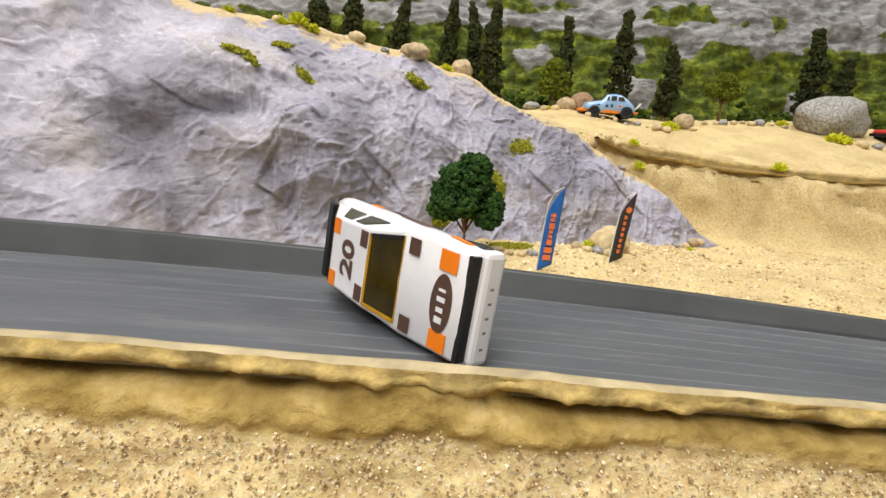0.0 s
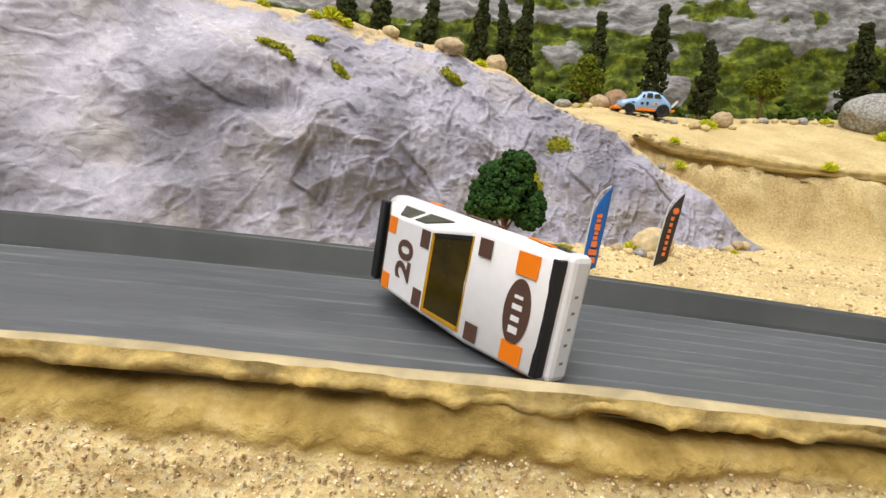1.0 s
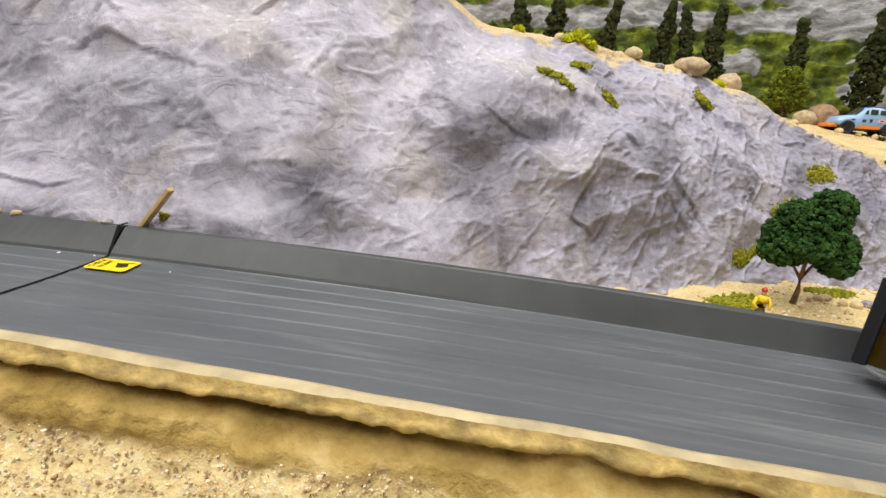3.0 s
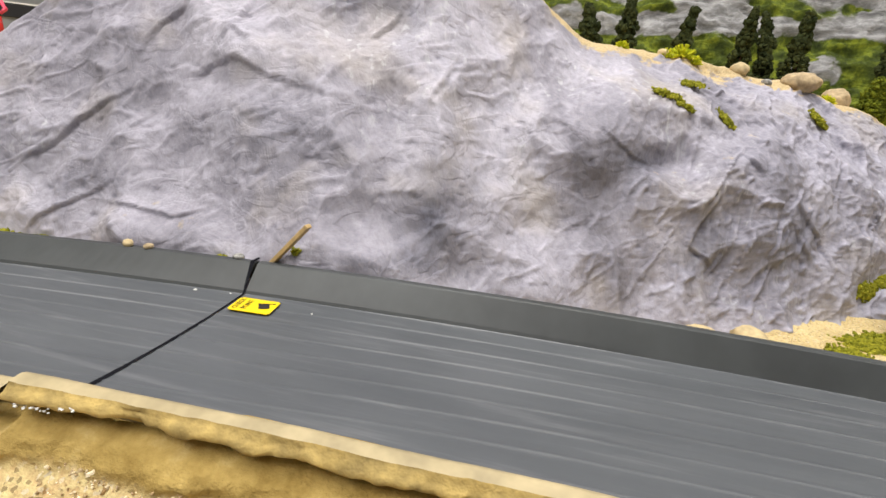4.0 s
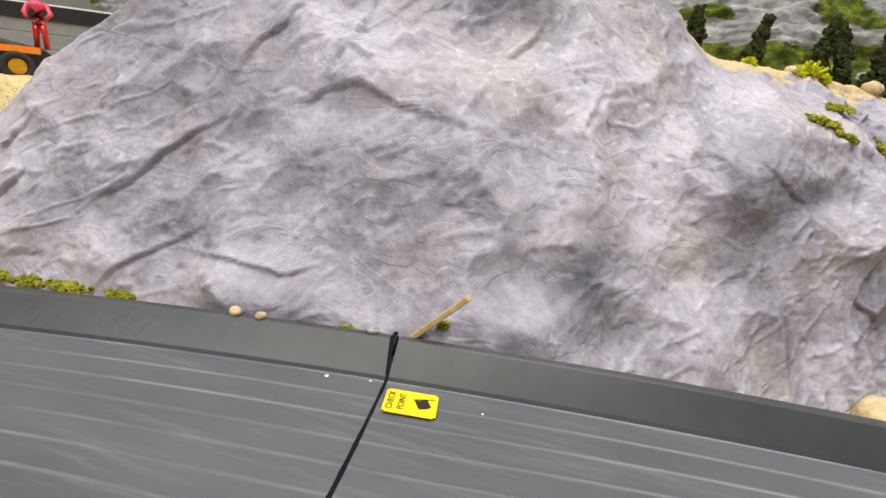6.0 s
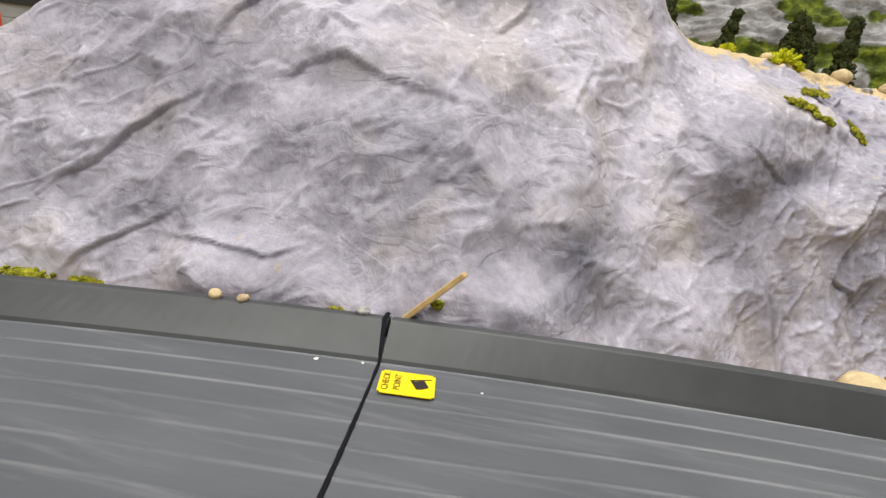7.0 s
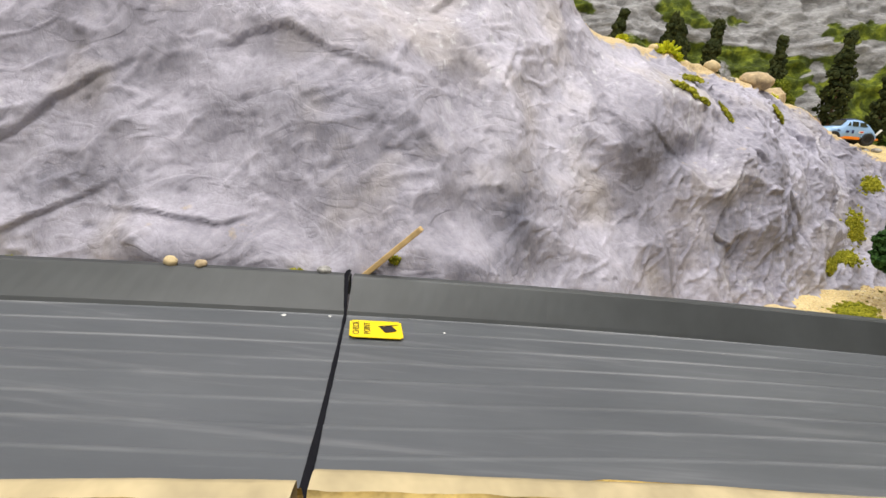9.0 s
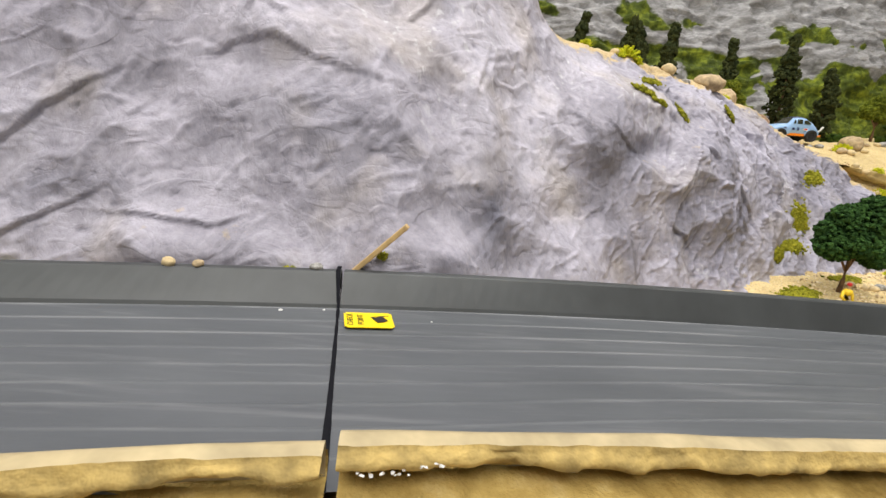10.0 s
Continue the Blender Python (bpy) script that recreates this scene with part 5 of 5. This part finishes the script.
for i, (x, y, s) in enumerate(((-0.111, 0.344, 0.010), (-0.101, 0.350, 0.0145), (-0.093, 0.355, 0.010), (-0.138, 0.329, 0.008), (0.0, 0.395, 0.010), (0.106, 0.318, 0.012), (0.277, 0.398, 0.012), (0.163, 0.401, 0.012), (0.157, 0.403, 0.009), (0.243, 0.535, 0.018), (0.25, 0.54, 0.014),
                               (0.225, 0.528, 0.008), (0.405, 0.507, 0.020), (0.415, 0.508, 0.014), (0.112, 0.41, 0.008), (0.385, 0.565, 0.014), (0.193, 0.352, 0.006), (-0.1, 0.232, 0.006), (0.115, 0.55, 0.008))):
    tuft(x, y, s, 900 + i)


# ---- stones ----
def stone(x, y, w, material, seed, flat=0.75, deep=0.8, label="", group="stones", name="stone"):
    v, f = BALL4 if w > 0.02 else BALL3
    p = v * (1 + 0.42 * (fbm(v + seed * 7.1, 1.3, 3, seed) - 0.5) + 0.2 * (fbm(v + seed, 4.0, 3, seed + 3) - 0.5))[:, None]
    p = p * [w / 2, w / 2 * deep, w / 2 * flat]
    me = bpy.data.meshes.new(name)
    me.from_pydata(p.tolist(), [], f.tolist())
    ob = finish(new(name, me), material)
    ob.matrix_world = pose(x, y, ground_z(x, y) + w / 2 * flat * 0.5, 0, 0, (seed * 47) % 360 if w < 0.04 else 0)
    return tagged(ob, label or "small cream stone lying on the sand", "stone", group)


stone(0.424, 0.545, 0.075, GREYSTONE, 11, 0.66, 0.7, "large rounded speckled grey boulder by the slope", name="boulder", group="boulders")
stone(0.120, 0.318, 0.028, CREAM, 12, 0.8, 0.8, "smooth beige boulder behind the charcoal banner", name="boulder", group="boulders")
stone(-0.095, 0.227, 0.031, CREAM, 13, 0.5, 0.6, "flat cream stone behind the track wall", name="boulder", group="boulders")
stone(-0.072, 0.238, 0.018, CREAM, 14, 0.6, 0.7)
stone(-0.024, 0.378, 0.023, TANSTONE, 15, 0.55, 0.7, "flat grey-brown stone on the ridge", name="boulder", group="boulders")
stone(-0.064, 0.364, 0.012, CREAM, 16, 0.7)
stone(0.012, 0.412, 0.022, TANSTONE, 17, 0.85, 0.8, "rough tan stone on the ridge", name="boulder", group="boulders")
stone(0.153, 0.562, 0.030, BROWNSTONE, 18, 0.85, 0.8, "rough brown stone beside the blue car", name="boulder", group="boulders")
stone(0.134, 0.552, 0.020, TANSTONE, 19, 0.8)
stone(0.098, 0.56, 0.022, GREYSTONE, 20, 0.45)
stone(0.265, 0.55, 0.026, TANSTONE, 21, 0.75, 0.8, "tan stone beside the yellow bush", name="boulder", group="boulders")
rng = np.random.default_rng(55)
small = [(0.151, 0.523), (0.167, 0.522), (0.180, 0.521), (0.192, 0.522), (0.214, 0.52), (0.221, 0.512), (0.231, 0.512), (0.205, 0.525), (0.27, 0.535), (0.293, 0.558), (0.306, 0.558), (0.315, 0.56), (0.327, 0.56), (0.338, 0.562), (0.347, 0.56),
         (0.357, 0.562), (0.371, 0.563), (0.383, 0.556), (0.43, 0.503), (0.446, 0.503), (0.12, 0.54), (0.108, 0.543), (0.143, 0.401), (0.149, 0.399), (0.136, 0.404), (0.126, 0.41), (0.1, 0.305), (0.107, 0.304), (0.114, 0.303), (0.094, 0.309), (0.133, 0.312),
         (0.183, 0.354), (0.191, 0.356), (0.199, 0.36), (0.205, 0.362), (0.186, 0.362), (0.046, 0.281), (0.04, 0.285), (0.053, 0.281), (0.06, 0.284), (0.034, 0.28), (-0.3, 0.1515), (-0.3075, 0.1505), (-0.268, 0.157), (-0.094, 0.355), (-0.107, 0.347), (-0.113, 0.343), (-0.045, 0.372)]
for i, (x, y) in enumerate(small):
    stone(x, y, rng.uniform(0.0055, 0.0105) * (0.75 if i < 5 else 0.6 if x < -0.2 else 1.1 if y > 0.5 else 0.85), (CREAM, TANSTONE, CREAM, GREYSTONE)[i % 4], 30 + i, rng.uniform(0.55, 0.85), rng.uniform(0.7, 1.0))

# ---- wooden stick on the rock ----
bm = box_bm((-0.0105, -0.0013, -0.0008), (0.0105, 0.0013, 0.0008), 0.0003)
a, b = Vector((-0.2570, float(wall_head(-0.2570)[0]) + 0.0042, 0.1075)), Vector((-0.2418, 0.1575, 0.1230))
ob = part("wooden_stick", bm, WOOD)
ob.matrix_world = Matrix.Translation((a + b) / 2) @ (b - a).to_track_quat("X", "Z").to_matrix().to_4x4() @ Matrix.Diagonal(((b - a).length / 0.021 * 1.05, 1, 1, 1))
tagged(ob, "pale flat wooden stick leaning on the rock foot", "stick")


# ---- figurines: one plain mesh each ----
def figurine(x, y, turn, height, shirt, hat, trousers, label):
    mats = [trousers, shirt, TANSTONE, hat]
    k = height / 0.027
    pieces = [(tube_bm([(0.0022, 0, 0), (0.0018, 0, 0.007), (0.0012, 0, 0.0125)], [0.0013, 0.0014, 0.0018], 8), 0), (tube_bm([(-0.0022, 0.0006, 0), (-0.0018, 0, 0.007), (-0.0012, 0, 0.0125)], [0.0013, 0.0014, 0.0018], 8), 0),
              (tube_bm([(0, 0, 0.0118), (0, 0, 0.0145), (0, -0.0003, 0.019), (0, 0, 0.0212), (0, 0, 0.0222)], [0.0028, 0.0027, 0.0035, 0.003, 0.0012], 10), 1),
              (tube_bm([(0.0034, 0, 0.0205), (0.0055, -0.0004, 0.0165), (0.0038, -0.0026, 0.0138)], [0.0013, 0.0012, 0.0009], 7), 1), (tube_bm([(-0.0034, 0, 0.0205), (-0.0055, -0.0004, 0.0165), (-0.0038, -0.0026, 0.0138)], [0.0013, 0.0012, 0.0009], 7), 1),
              (tube_bm([(0, 0, 0.0218), (0, 0, 0.023), (0, 0, 0.0252)], [0.0008, 0.0015, 0.0014], 10), 2), (tube_bm([(0, 0, 0.0248), (0, 0, 0.0262), (0, 0, 0.027)], [0.0018, 0.0017, 0.0008], 10), 3)]
    whole = bmesh.new()
    for bm, mi in pieces:
        for f in bm.faces:
            f.material_index = mi
        me = bpy.data.meshes.new("piece")
        bm.to_mesh(me)
        bm.free()
        before = len(whole.faces)
        whole.from_mesh(me)
        whole.faces.ensure_lookup_table()
        for f in whole.faces[before:]:
            f.material_index = mi
    me = bpy.data.meshes.new("figurine")
    whole.to_mesh(me)
    whole.free()
    ob = new("figurine", me)
    for material in mats:
        me.materials.append(material)
    me.polygons.foreach_set("use_smooth", np.ones(len(me.polygons), bool))
    ob.matrix_world = pose(x, y, ground_z(x, y), 0, 0, turn) @ Matrix.Diagonal((k, k, k, 1))
    return tagged(ob, label, "figurine", "figurines")


SHIRT = plain("yellow_paint", (0.8, 0.55, 0.02), 0.6, vary=0.1)
JACKET = plain("pink_red_paint", (0.75, 0.06, 0.12), 0.5, vary=0.3)
figurine(-0.0145, 0.2335, 10, 0.0185, SHIRT, RED, NAVY, "tiny yellow painted model figure with red cap")
figurine(-0.509, 0.263, 30, 0.030, JACKET, CREAM, RED, "tiny red painted model figure behind the rock")

# ---- plank wall of the upper track, behind the rock ----
fence = holder("upper_track_wall", pose(-0.66, 0.372, 0.147, 0, 0, 38), "grey planked upper track wall with black top rail", "track wall", kind="structure")
for k in range(6):
    part("plank", box_bm((-0.2, -0.0015, 0.0118 * k), (0.16, 0.0015, 0.0118 * k + 0.0112), 0.0004), PLANK, fence)
part("rail", box_bm((-0.2, -0.003, 0.0690), (0.16, 0.003, 0.0805), 0.0006), BLACK, fence)
part("rail_edge", box_bm((-0.2, -0.0034, 0.0806), (0.16, 0.003, 0.0818)), POLE, fence)

# ---- chips of white plaster by the joint ----
rng = np.random.default_rng(47)
xs = np.sort(rng.uniform(-0.2475, -0.2355, 26))
yk, zk = lip_inner(xs)
spots = np.stack([xs, yk - 0.0050 + rng.normal(size=26) * 0.0003, zk - 0.0030 + 0.0012 * smoothstep(-0.242, -0.236, xs) + rng.normal(size=26) * 0.0002], -1)
tagged(clumps("plaster_chips", spots, rng.uniform(0.00015, 0.00035, 26), POLE, seed=48, template=BALL1, jag=0.5, squash=0.6), "white plaster chips along the broken kerb edge", "plaster chips", kind="stuff")
for x, f, r in ((-0.2752, 0.975, 0.0005), (-0.2638, 0.985, 0.0004), (-0.2330, 0.9, 0.0003)):
    y, z = floor_at(x, f)
    chip = clumps("paint_chip", [(x, float(y), float(z) + r * 0.4)], [r], POLE, seed=int(-x * 1e4), template=BALL2, jag=0.3, squash=0.5)
    tagged(chip, "small white paint chip on the grey track", "chip", "paint chips")

# ---- loose gravel on the near bank ----
GRAVEL = moss_material("mixed_gravel", (0.36, 0.23, 0.1), (0.95, 0.82, 0.56), 600)
for k, spots in enumerate(BANKS):
    if len(spots):
        rng = np.random.default_rng(40 + k)
        tagged(clumps("gravel", spots + rng.normal(size=spots.shape) * 0.0006, rng.uniform(0.00013, 0.0003, len(spots)) * rng.choice([1, 1, 1, 1, 1, 1.7], len(spots)), GRAVEL, seed=50 + k, template=BALL1, jag=0.4), "loose tan gravel on the sand bank", "gravel", kind="stuff")


def drop(x, y):
    """A grain's place, or None where the surface is too steep to hold it."""
    hit, place, normal, _, ob, _ = scene.ray_cast(DEPS, Vector((x, y, 0.8)), Vector((0, 0, -1)))
    return tuple(place) if ob.name.startswith("ground") else None


rng = np.random.default_rng(91)
spots = []
for k in range(5200):
    x, y = rng.uniform(0.0, 0.36), 0.0
    y = rng.uniform(float(wall_head(x)[0]) + 0.006, 0.36)
    spots.append(drop(x, y))
for k in range(1200):
    x, y = rng.uniform(0.08, 0.2), rng.uniform(0.3, 0.43)
    spots.append(drop(x, y))
for k in range(900):
    x, y = rng.uniform(-0.12, 0.02), rng.uniform(0.31, 0.42)
    spots.append(drop(x, y))
spots = [s for s in spots if s]
tagged(clumps("gravel", np.array(spots), rng.uniform(0.0003, 0.0008, len(spots)) * rng.choice([1, 1, 1, 1.8], len(spots)), GRAVEL, seed=93, template=BALL1, jag=0.4), "loose tan grit on the sandy ground", "gravel", kind="stuff")
